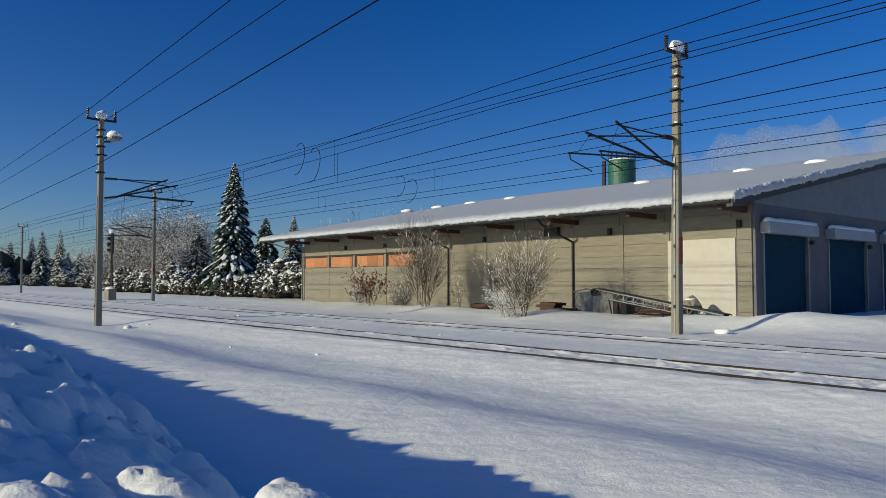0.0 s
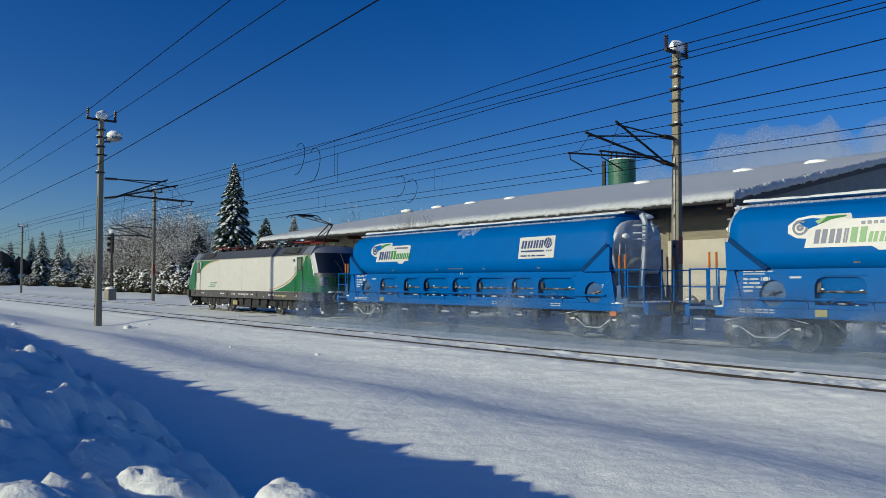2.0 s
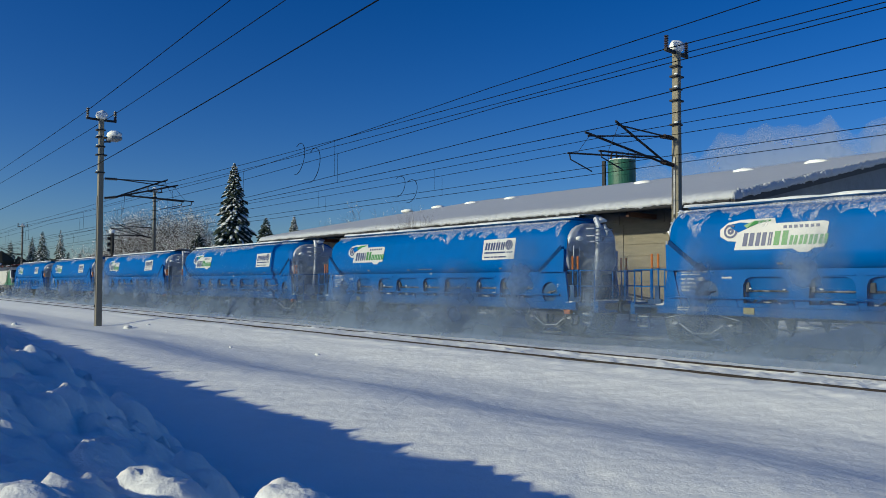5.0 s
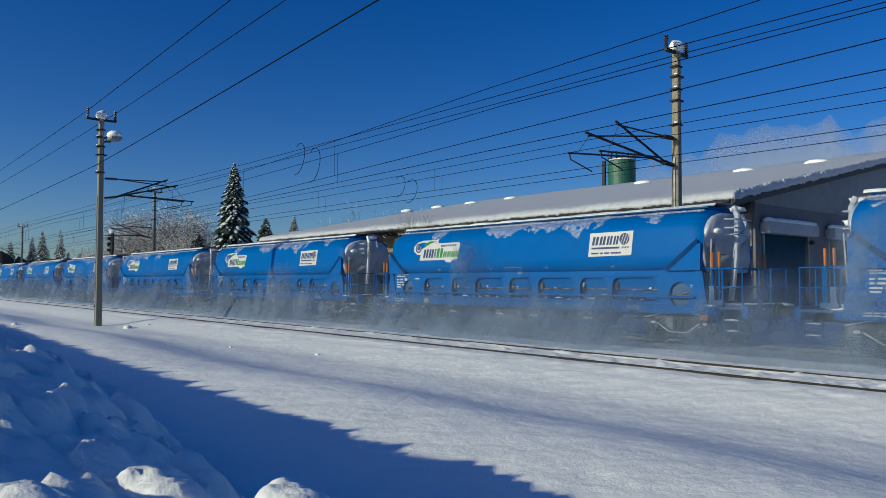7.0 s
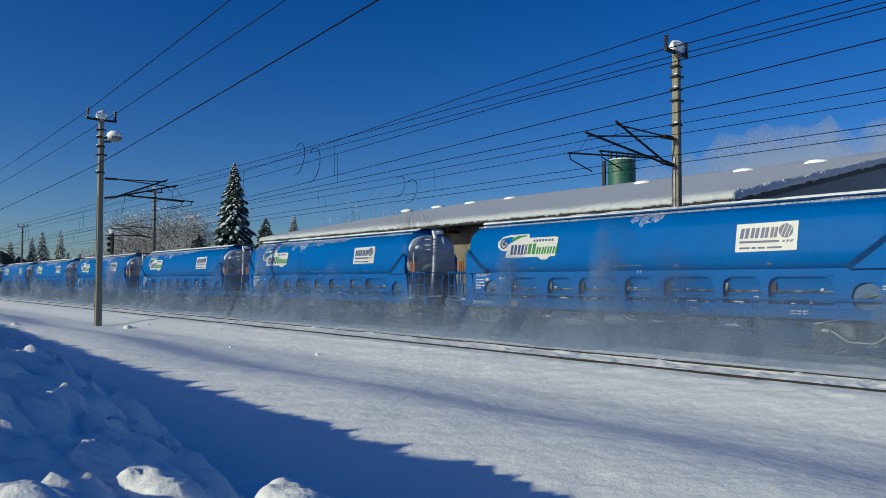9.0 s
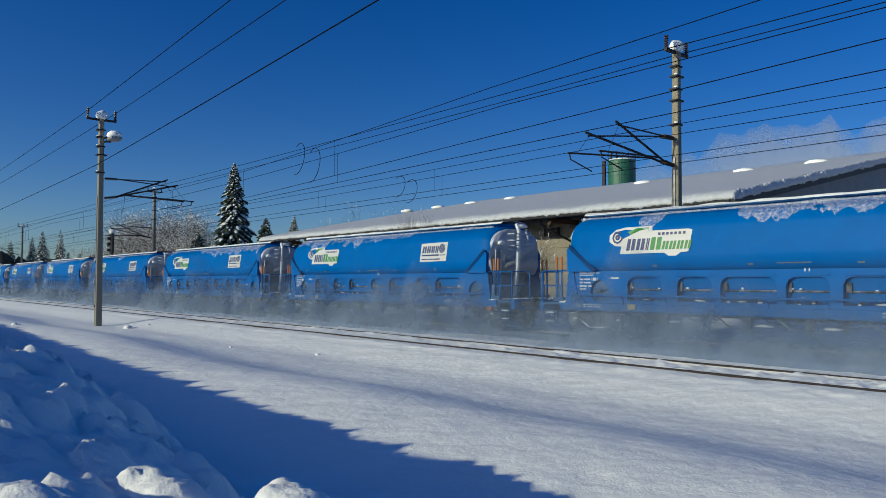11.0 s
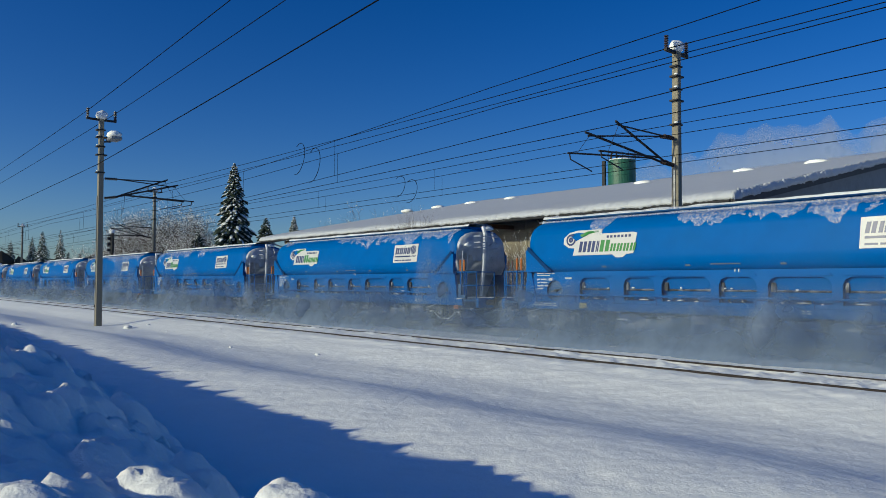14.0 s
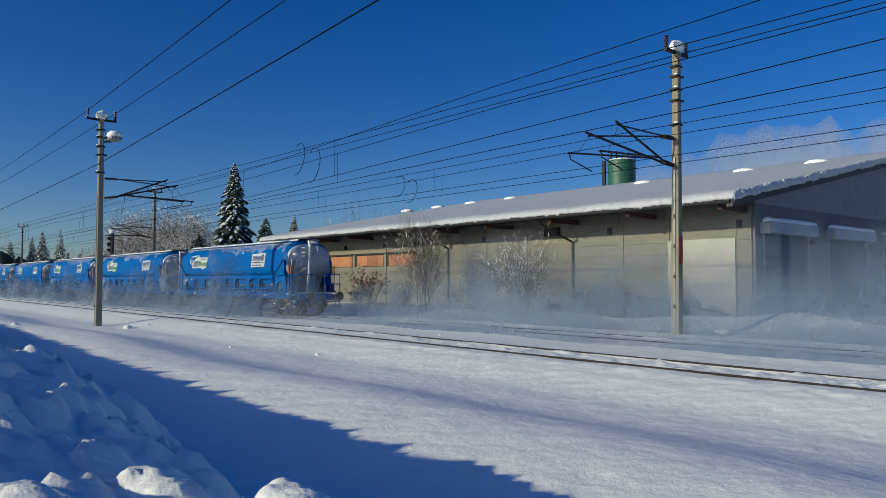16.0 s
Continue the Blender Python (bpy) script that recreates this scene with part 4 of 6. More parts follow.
        # upright end plates above the panel, up to the crown
        for x, way in ((-7.3, -1), (7.42, 1)):
            bm = prism(bmesh.new(), [(x - way * 0.45, 2.2), (x - way * 0.35, 2.95), (x + way * 0.02, 2.95), (x - way * 0.05, 2.2)], s * 1.41, s * 1.47)
            part("corner_plate", bm, BLUE_PAINT, flank)
        # end gussets: the fold rises towards the ends
        for way in (-1, 1):
            e = 7.4 if way < 0 else 7.5
            bm = prism(bmesh.new(), [(way * (e - 0.95), 2.2), (way * e, 2.98), (way * (e + 0.1), 2.98), (way * (e + 0.08), 2.2)], s * 1.43, s * 1.515)
            g = part("gusset", bm, BLUE_PAINT, flank)
            # dark raised strip: the rising fold's shade put into its colour
            bm = prism(bmesh.new(), [(way * (e - 1.1), 2.25), (way * (e - 0.98), 2.18), (way * (e + 0.02), 2.98), (way * (e - 0.02), 3.12)], s * 1.505, s * 1.525)
            part("fold_shade", bm, FOLD_SHADE_BLUE, g)
            bm = prism(bmesh.new(), [(way * (e - 0.35), 1.15), (way * (e - 0.1), 2.22), (way * (e + 0.09), 2.22), (way * (e + 0.24), 1.15)], s * 1.36, s * 1.44)
            part("end_post", bm, BLUE_PAINT, g)
    # chutes seen through the openings
    for i, (cx, hw) in enumerate(arches):
        for s in (-1, 1):
            bm = bmesh.new()
            loft(bm, [[(cx - hw * 1.12, s * 1.33, 2.12), (cx + hw * 1.12, s * 1.33, 2.12), (cx + hw * 1.12, s * 1.23, 2.12), (cx - hw * 1.12, s * 1.23, 2.12)], [(cx - hw * 1.08, s * 1.1, 1.2), (cx + hw * 1.08, s * 1.1, 1.2), (cx + hw * 1.08, s * 1.0, 1.2), (cx - hw * 1.08, s * 1.0, 1.2)]])
            ch = part("chute", bm, BLUE_PAINT, t)
            bm = bmesh.new()
            tube(bm, [(cx - hw, s * 1.22, 1.62), (cx + hw, s * 1.22, 1.62)], 0.03)
            tube(bm, [(cx - hw * 0.6, s * 1.3, 1.32), (cx - hw * 0.3, s * 1.32, 1.45), (cx + hw * 0.4, s * 1.3, 1.36)], 0.035)
            box(bm, cx - hw * 0.95, cx - hw * 0.8, s * 1.15, s * 1.3, 1.6, 1.85)
            part("lever", bm, RUNNING_GEAR, ch)
            bm = bmesh.new()
            blob(bm, (cx + hw * 0.3 * math.sin(i * 2.3), s * 1.28, 1.32), hw * (0.22 + 0.16 * math.sin(i * 1.7)), 0.07, 0.03, 1, i, 0.5)
            jit = random.Random(70 + i)
            for k in range(3):
                blob(bm, (cx + hw * jit.uniform(-0.9, 0.9), s * jit.uniform(1.24, 1.36), jit.choice((1.27, 1.3, 1.45, 1.66, 1.68))), jit.uniform(0.03, 0.1), 0.04, jit.uniform(0.015, 0.035), 1, k, 0.6)
            crust(bm, ch)
    for s in (-1, 1):
        for x, z in ((-6.25, 1.56), (6.85, 1.5)):
            lid = part("manhole_lid", rodded((x, s * 1.2, z), (x, s * 1.3, z), 0.42, 20), BLUE_DARK, t)
            bm = tubed([(x - 0.22, s * 1.32, z - 0.05), (x, s * 1.36, z), (x + 0.22, s * 1.32, z + 0.05)], 0.025)
            rod(bm, (x, s * 1.3, z), (x, s * 1.37, z), 0.06, 8)
            part("clamp", bm, RUNNING_GEAR, lid)
    # underframe
    for s in (-1, 1):
        sill = part("sill", boxed(-7.9, 8.0, s * 1.26, s * 1.40, 0.92, 1.175), BLUE_PAINT, t, bevel=0.015)
        part("hand_tube", tubed([(-7.5, s * 1.5, 1.42), (7.4, s * 1.5, 1.42)], 0.035, 6), BLUE_PAINT, t)
        bm = bmesh.new()
        for x in np.arange(-6.9, 7.0, 1.55):
            tube(bm, [(x, s * 1.38, 1.25), (x, s * 1.5, 1.42)], 0.02, 4)
            box(bm, x - 0.04, x + 0.04, s * 1.37, s * 1.43, 1.15, 1.3)
        part("tube_bracket", bm, BLUE_PAINT, sill)
        flap = None
        for x in (-4.0, -1.4, 0.3, 2.6, 4.1):
            if flap is None:
                bm = prism(bmesh.new(), [(-0.16, 0.93), (0.16, 0.93), (0.1, 0.62), (0.02, 0.42), (-0.06, 0.62)], s * 1.0, s * 1.2)
                tube(bm, [(-0.9, s * 1.22, 0.93), (-0.5, s * 1.22, 0.62), (0.3, s * 1.22, 0.55)], 0.03)
                flap = part("discharge_flap", bm, RUNNING_GEAR, t)
            else:
                o = new("discharge_flap", flap.data)
                o.parent = t
                flap = o
            flap.location.x = x
        bm = bmesh.new()
        for x in (-3.6, -0.9, 0.9, 3.3):
            blob(bm, (x, s * 1.15, 0.66), 0.28, 0.1, 0.045, 1, x, 0.4)
        crust(bm, t)
    part("frame", boxed(-8.8, 8.8, -0.5, 0.5, 0.8, 1.1), STEEL_DARK, t)
    for way in (-1, 1):
        x = way * 8.05
        part("platform", boxed(way * 7.3, way * 8.8, -1.35, 1.35, 1.08, 1.16), BLUE_DARK, t)
        part("headstock", boxed(way * 8.72, way * 8.9, -1.35, 1.35, 0.85, 1.22), BLUE_PAINT, t, bevel=0.02)
        bm = bmesh.new()
        for k in range(7):
            blob(bm, (way * (7.75 + 0.16 * k), -1.1 + 0.35 * k, 1.19), 0.45, 0.4, 0.06, 1, k, 0.3)
        part("snow_cover", bm, SNOW_CAP, t, smooth=True)
        rails = bmesh.new()
        e = way * 8.74
        for s in (-1.32, 1.32):
            tube(rails, [(way * 7.5, s, 2.24), (e, s, 2.24), (e, s, 1.15)], 0.026)
            tube(rails, [(way * 7.6, s, 1.72), (e, s, 1.72)], 0.02)
            tube(rails, [(way * 8.15, s, 1.15), (way * 8.15, s, 2.24)], 0.024)
        tube(rails, [(e, -1.32, 2.24), (e, -0.35, 2.24), (e, -0.35, 1.15)], 0.026)
        tube(rails, [(e, 1.32, 2.24), (e, 0.35, 2.24), (e, 0.35, 1.15)], 0.026)
        tube(rails, [(e, -1.32, 1.72), (e, -0.35, 1.72)], 0.02)
        tube(rails, [(e, 1.32, 1.72), (e, 0.35, 1.72)], 0.02)
        part("railing", rails, BLUE_PAINT, t)
        for s in (-1, 1):
            for dx in (0.0, 0.22):
                lv = part("hand_lever", tubed([(way * (7.86 + dx), s * 1.36, 1.2), (way * (7.86 + dx), s * 1.36, 2.28)], 0.025), BLUE_PAINT, t)
                part("handle", tubed([(way * (7.86 + dx), s * 1.36, 2.28), (way * (7.86 + dx), s * 1.36, 2.72)], 0.036, 6), ORANGE_PAINT, lv, "orange lever grip")
            bm = boxed(way * 7.75, way * 8.2, s * 1.3, s * 1.42, 1.2, 1.34)
            box(bm, way * 7.8, way * 7.95, s * 1.36, s * 1.42, 1.32, 1.75)
            part("lever_stand", bm, BLUE_DARK, t)
            # steps
            bm = tubed([(way * 8.2, s * 1.35, 0.9), (way * 8.2, s * 1.38, 0.42)], 0.025)
            tube(bm, [(way * 8.65, s * 1.35, 0.9), (way * 8.65, s * 1.38, 0.42)], 0.025)
            for z in (0.44, 0.74):
                box(bm, way * 8.18, way * 8.67, s * 1.2, s * 1.42, z, z + 0.04)
            st = part("steps", bm, BLUE_DARK, t)
            bm = bmesh.new()
            for z in (0.5, 0.8):
                blob(bm, (way * 8.42, s * 1.31, z), 0.24, 0.09, 0.03, 1, z, 0.3)
            crust(bm, st)
        bm = bmesh.new()
        for y in (-1.12, -0.82):
            tube(bm, [(way * 7.62, y, 1.2), (way * 7.72, y, 3.1)], 0.02)
        for k in range(7):
            tube(bm, [(way * 7.63, -1.12, 1.4 + 0.27 * k), (way * 7.63, -0.82, 1.4 + 0.27 * k)], 0.015)
        part("ladder", bm, TANK_END, t)
        bogie(t, way * 6.6)
        buffers(t, way * 9.5, way)
    part("valve", boxed(7.5, 7.75, -1.40, -1.25, 0.78, 0.92), ORANGE_PAINT, t, "orange valve box")
    # signs: cream plates with plain coloured strokes
    bm = bmesh.new()
    on_side(bm, [(-5.35, 2.74), (-3.75, 2.74), (-3.6, 2.64), (-3.35, 2.64), (-3.2, 2.74), (-2.95, 2.76), (-2.85, 3.40), (-3.0, 3.43), (-4.2, 3.43), (-4.25, 3.58), (-5.2, 3.58), (-5.55, 3.52), (-5.78, 3.34), (-5.78, 3.14), (-5.55, 3.0), (-5.3, 2.98)], 0.014)
    sign = part("sign_plate", bm, SIGN_CREAM, t, "cream sign with navy and green strokes")
    bm = bmesh.new()
    x = -5.12
    for k, w in enumerate((0.3, 0.28, 0.1)):
        glyph_bars(bm, x, 2.84, 0.36, w, 0.020, k)
        x += w + 0.06
    tagged(part("navy_mark", bm, GRAPHIC_NAVY, sign), kind="stuff")
    bm = bmesh.new()
    for k, (w, h) in enumerate(((0.36, 0.38), (0.2, 0.25), (0.2, 0.25), (0.2, 0.25), (0.2, 0.25))):
        glyph_bars(bm, x, 2.84, h, w, 0.020, k + 1)
        x += w + 0.05
    on_side(bm, [(-5.0, 3.34), (-4.7, 3.45), (-4.35, 3.5), (-4.35, 3.54), (-4.8, 3.53), (-5.1, 3.42)], 0.02)
    tagged(part("green_mark", bm, GRAPHIC_GREEN, sign), kind="stuff")
    bm = bmesh.new()
    for r0, r1, a0 in ((0.2, 0.14, 0.0), (0.09, 0.02, 0.0)):
        for i in range(14):
            a, b = 2 * math.pi * i / 14, 2 * math.pi * (i + 1) / 14
            if r0 > 0.1 and i < 2:
                continue
            on_side(bm, [(-5.47 + r0 * math.cos(a), 3.27 + r0 * math.sin(a)), (-5.47 + r0 * math.cos(b), 3.27 + r0 * math.sin(b)), (-5.47 + r1 * math.cos(b), 3.27 + r1 * math.sin(b)), (-5.47 + r1 * math.cos(a), 3.27 + r1 * math.sin(a))], 0.02)
    bars(bm, -4.0, 3.28, [0.09, 0.09, 0.09, 0.09, 0.09, 0.09, 0.09], 0.08, 0.05, 0.02)
    tagged(part("swirl_mark", bm, GRAPHIC_NAVY, sign), kind="stuff")
    bm = bmesh.new()
    on_side(bm, [(3.56, 2.68), (5.24, 2.70), (5.27, 3.47), (3.59, 3.45)], 0.014)
    sign = part("sign_plate", bm, SIGN_CREAM, t, "cream sign with a navy emblem and strokes")
    bm = bmesh.new()
    x = 3.68
    for k, w in enumerate((0.24, 0.22, 0.2, 0.18)):
        glyph_bars(bm, x, 3.05, 0.28, w, 0.020, k + 1)
        x += w + 0.06
    on_side(bm, ring(4.95, 3.22, 0.19, 0.19, 16), 0.02)
    bars(bm, 3.68, 2.92, [1.1], 0.06, 0, 0.02)
    bars(bm, 4.85, 2.92, [0.06, 0.06, 0.06], 0.06, 0.04, 0.02, 0.05)
    bars(bm, 3.68, 2.76, [0.3, 0.12, 0.2, 0.4], 0.05, 0.05, 0.02)
    tagged(part("navy_mark", bm, GRAPHIC_NAVY, sign), kind="stuff")
    bm = bmesh.new()
    for k in range(3):
        on_side(bm, [(4.80 + k * 0.1, 3.06), (4.82 + k * 0.1, 3.06), (4.95 + k * 0.1, 3.38), (4.93 + k * 0.1, 3.38)], 0.026)
    part("emblem_line", bm, SIGN_CREAM, sign)
    # plain white bars for the small lettering
    bm = bmesh.new()
    for k, (z, ws) in enumerate(((2.14, (0.3, 0.28, 0.15)), (2.07, (0.6,)), (1.92, (0.14, 0.24)), (1.81, (0.12, 0.3)), (1.70, (0.3, 0.16)), (1.6, (0.26,)))):
        bars(bm, -7.05, z, ws, 0.05 if k > 1 else 0.026, 0.05, 0.02, 0, -1.405)
    bars(bm, -6.55, 1.9, (0.02, 0.14, 0.02), 0.1, 0.03, 0, 0, -1.405)
    bars(bm, -5.78, 1.96, (0.3,), 0.05, 0.03, 0, 0, -1.405)
    for z in (1.03, 1.1):
        bars(bm, -7.2, z, (0.2, 0.16, 0.22, 0.12, 0.14), 0.035, 0.04, 0, 0, -1.404)
        bars(bm, 2.1, z, (0.1, 0.1), 0.03, 0.04, 0, 0, -1.404)
        bars(bm, 5.0, z, (0.14, 0.1, 0.12), 0.03, 0.04, 0, 0, -1.404)
    bars(bm, 7.2, 1.75, (0.18,), 0.03, 0.04, 0, 0, -1.405)
    bars(bm, 7.2, 1.68, (0.26,), 0.03, 0.04, 0, 0, -1.405)
    bars(bm, 0.3, 2.14, (0.03, 0.03), 0.09, 0.08, 0, 0, -1.405)
    tagged(part("white_mark", bm, SIGN_CREAM, t), kind="stuff")
    bm = bmesh.new()
    for x in (-4.2, -1.2, 1.6, 4.4):
        bars(bm, x, 2.33, (0.16,), 0.05, 0, 0.015)
    bars(bm, -0.4, 2.36, (0.9,), 0.03, 0, 0.015)
    part("label_plate", bm, STEEL_GREY, t)
    bm = bmesh.new()
    box(bm, -5.15, -4.85, -1.43, -1.40, 0.98, 1.16)
    part("paper_holder", bm, YELLOW_PAINT, t)
    return t


def frost_sheet(variant):
    """Snow still clinging to the upper flank, broken into ragged sheets."""
    rnd = random.Random(40 + variant)
    bm = bmesh.new()
    spans = []
    x = -7.2
    while x < 7.3:
        w = rnd.uniform(0.7, 1.9)
        dens = (0.35, 0.95, 0.6, 0.15, 0.8)[variant]
        if rnd.random() < dens * (1.2 if (x < -1) == (variant % 2 == 0) else 0.6):
            spans.append((x, min(x + w, 7.35), rnd.uniform(0.25, 0.75)))
        x += w + rnd.uniform(0.02, 0.12)
    for a, b, depth in spans:
        nx, nz = max(6, int((b - a) / 0.09)), 9
        grid = []
        for i in range(nx + 1):
            f = i / nx
            px = a + (b - a) * f
            low = 3.98 - depth * (0.75 + 0.7 * n3(px * 1.9, variant, 2) + 0.35 * n3(px * 6, variant, 5)) * (0.55 + 0.45 * math.sin(math.pi * min(1, max(0, f))))
            col = []
            for j in range(nz + 1):
                z = 3.99 + (low - 3.99) * j / nz
                zz = min(4.04, max(2.8, z))
                col.append(bm.verts.new((px + 0.05 * (3.99 - zz) * n3(px * 3, zz * 4), -(half_width(zz) + (0.03 if j < nz else 0.006)), zz)))
            grid.append(col)
        for i in range(nx):
            for j in range(nz):
                if j > 3 and n3(grid[i][j].co.x * 4.0, grid[i][j].co.z * 5.0, variant + 0.5) > 0.22:
                    continue
                bm.faces.new((grid[i][j], grid[i + 1][j], grid[i + 1][j + 1], grid[i][j + 1]))
    bmesh.ops.delete(bm, geom=[v for v in bm.verts if not v.link_faces], context="VERTS")
    # a crusted roll along the roof edge
    rows = []
    for px in np.arange(-7.3, 7.5, 0.15):
        r = 0.035 + 0.05 * max(0.0, n3(px * 0.9, variant * 3.1))
        rows.append([(px, -0.95 + r * math.cos(q) * 1.2, 3.98 + r * math.sin(q)) for q in np.linspace(0, 2 * math.pi, 7)[:-1]])
    loft(bm, rows)
    bmesh.ops.recalc_face_normals(bm, faces=bm.faces[:])
    return bm


def locomotive():
    t = thing("locomotive", pose(0, FAR, 0), "cream and green electric locomotive with its rear pantograph raised", "locomotive")

    def shell(x, top, w, low=1.3):
        return [(x, -w, low), (x, -w, 2.2), (x, -w * 0.985, min(top - 0.12, 3.2)), (x, -w * 0.93, top - 0.05), (x, -w * 0.6, top), (x, w * 0.6, top), (x, w * 0.93, top - 0.05), (x, w * 0.985, min(top - 0.12, 3.2)), (x, w, 2.2), (x, w, low)]

    bm = bmesh.new()
    loft(bm, [shell(x, 3.32, 1.5) for x in (-7.45, -3, 0, 3, 7.45)])
    body = part("body", bm, WHITE_PAINT, t, "cream body side with panel joints")
    for x in (-3.5, -0.2, 3.4):
        for s in (-1, 1):
            part("panel_joint", boxed(x - 0.008, x + 0.008, s * 1.499, s * 1.503, 1.34, 3.1), STEEL_GREY, body)
    # cab noses: one curved skin, split into side, pillar, windscreen, hood and front
    levels = [(1.3, 8.95, 1.46, 1.5), (1.7, 8.97, 1.46, 1.5), (2.12, 8.92, 1.46, 1.5), (2.3, 8.86, 1.46, 1.5), (2.7, 8.70, 1.45, 1.49), (3.05, 8.5, 1.42, 1.48), (3.34, 8.28, 1.35, 1.42), (3.55, 8.04, 1.2, 1.24), (3.7, 7.76, 1.05, 1.08)]
    for way in (-1, 1):
        grid = []
        for z, x, w, w0 in levels:
            half = [(7.45, w0), (x - 0.75, w), (x - 0.40, w * 0.965), (x - 0.15, w * 0.85), (x - 0.03, w * 0.55), (x, 0.0)]
            grid.append([(way * px, -py, z) for px, py in half] + [(way * px, py, z) for px, py in half[-2::-1]])

        def skin(name, rows, cols, material, parent, label="", proud=0.0):
            bm = bmesh.new()
            vs = {}
            for i in rows:
                for j in cols:
                    q = []
                    for a, b in ((i, j), (i + 1, j), (i + 1, j + 1), (i, j + 1)):
                        if (a, b) not in vs:
                            px, py, pz = grid[a][b]
                            vs[a, b] = bm.verts.new((px + way * proud, py * (1 + proud * 0.3), pz))
                        q.append(vs[a, b])
                    bm.faces.new(q)
            bmesh.ops.recalc_face_normals(bm, faces=bm.faces[:])
            return part(name, bm, material, parent, label, smooth=True)

        for cols in ((0,), (9,)):
            skin("cab_side", range(0, 6), cols, GREEN_PAINT, t, "green cab side")
            skin("cab_roof", range(6, 8), cols, GREY_SILVER, t)
        front = skin("front", range(0, 2), range(1, 9), GREEN_PAINT, t, "green cab front with a dark grille")
        skin("front_band", range(2, 3), range(1, 9), ROOF_GREY, front)
        for cols in ((1,), (8,)):
            skin("pillar", range(3, 6), cols, SILVER_PALE, front, "pale silver windscreen pillar")
        skin("hood", range(6, 8), range(1, 9), GREY_SILVER, front, "silver-grey cab hood")
        for cols in (range(2, 5), range(5, 8)):
            ws = skin("windscreen", range(3, 6), cols, GLASS_DARK, front, "dark windscreen pane")
        part("post", tubed([(way * 8.87, 0, 2.3), (way * 8.71, 0, 2.7), (way * 8.51, 0, 3.05), (way * 8.29, 0, 3.34)], 0.025), STEEL_DARK, front)
        for s in (-1, 1):
            part("wiper", tubed([(way * 8.9, s * 0.2, 2.3), (way * 8.6, s * 0.5, 2.95)], 0.016), STEEL_DARK, front)
            part("headlight", boxed(way * 8.5, way * 8.87, s * 1.08, s * 1.40, 1.62, 2.1), GREY_SILVER, front, "triple headlight in a pale housing", bevel=0.04)
            bm = bmesh.new()
            for z in (1.73, 1.86, 2.0):
                rod(bm, (way * 8.8, s * 1.22, z), (way * 8.90, s * 1.2, z), 0.055, 10)
            part("lens", bm, GLASS_DARK, front)
            part("edge_line", tubed([(way * (px - 0.76), s * (w + 0.004), z) for z, px, w, w0 in levels[2:7]], 0.022), WHITE_PAINT, front)
        bm = bmesh.new()
        for z in (1.92, 1.76, 1.6):
            box(bm, way * 8.9, way * 8.99, -0.72, 0.72, z, z + 0.1)
        part("grille", bm, STEEL_DARK, front)
        bm = bmesh.new()
        for y0 in (-0.5, 0.0):
            box(bm, way * 8.84, way * 8.925, y0, y0 + 0.4, 2.15, 2.26)
        part("mark", bm, GRAPHIC_GREEN, front)
        bm = bmesh.new()
        for k in range(5):
            blob(bm, (way * 8.95, -0.9 + 0.45 * k, 1.32), 0.16, 0.3, 0.06, 1, k, 0.4)
        crust(bm, front)
        # cab door and side window
        for s in (-1, 1):
            d = part("door", boxed(way * 6.42, way * 7.02, s * 1.495, s * 1.512, 1.36, 3.16), WHITE_PAINT if way * 1 < 0 else GREEN_PAINT, t, bevel=0.005)
            part("window_frame", boxed(way * 6.52, way * 6.94, s * 1.505, s * 1.52, 2.42, 3.12), STEEL_DARK, d)
            part("pane", boxed(way * 6.57, way * 6.89, s * 1.515, s * 1.526, 2.48, 3.06), GLASS_CAB, d)
            bm = bmesh.new()
            for x in (6.33, 7.10):
                tube(bm, [(way * x, s * 1.56, 1.1), (way * x, s * 1.56, 2.65)], 0.018)
            part("grab_rail", bm, STEEL_DARK, d)
            part("camera_pod", rodded((way * 6.15, s * 1.5, 2.98), (way * 6.15, s * 1.57, 2.98), 0.07, 10), GREY_SILVER, t)
    # livery: green sweeps with a tan line
    def sweep(name, pts, y, material, label=""):
        bm = bmesh.new()
        vs = [bm.verts.new((x, y, z)) for x, z in pts]
        es = [bm.edges.new((vs[i], vs[(i + 1) % len(vs)])) for i in range(len(vs))]
        bmesh.ops.triangle_fill(bm, use_beauty=True, edges=es, normal=(0, math.copysign(1, y), 0))
        return part(name, bm, material, body, label)

    lead = [(-7.40, 1.31), (-7.22, 1.7), (-6.95, 2.05), (-6.6, 2.4), (-6.15, 2.68), (-5.6, 2.9), (-5.0, 3.05), (-4.3, 3.14), (-3.6, 3.18)]
    rear = [(3.4, 1.31), (4.3, 1.42), (5.0, 1.58), (5.7, 1.82), (6.3, 2.15), (6.8, 2.5), (7.15, 2.85), (7.35, 3.2)]

    def stripe(pts, d0, d1):
        up = [(x - d0[0], z + d0[1]) for x, z in pts]
        dn = [(x - d1[0], z + d1[1]) for x, z in pts]
        return up + dn[::-1]

    for s in (-1, 1):
        y = s * 1.5045
        sweep("green_sweep", lead + [(-3.8, 3.2), (-7.45, 3.2), (-7.45, 1.31)], y, GREEN_PAINT)
        sweep("green_sweep", [(7.45, 1.31), (7.45, 3.2)] + rear[::-1], y, GREEN_PAINT)
        sweep("tan_line", stripe(lead, (-0.05, -0.02), (-0.02, 0.02)), s * 1.507, TAN_STRIPE)
        sweep("tan_line", stripe(rear, (0.10, 0.10), (0.06, 0.06)), s * 1.507, TAN_STRIPE)
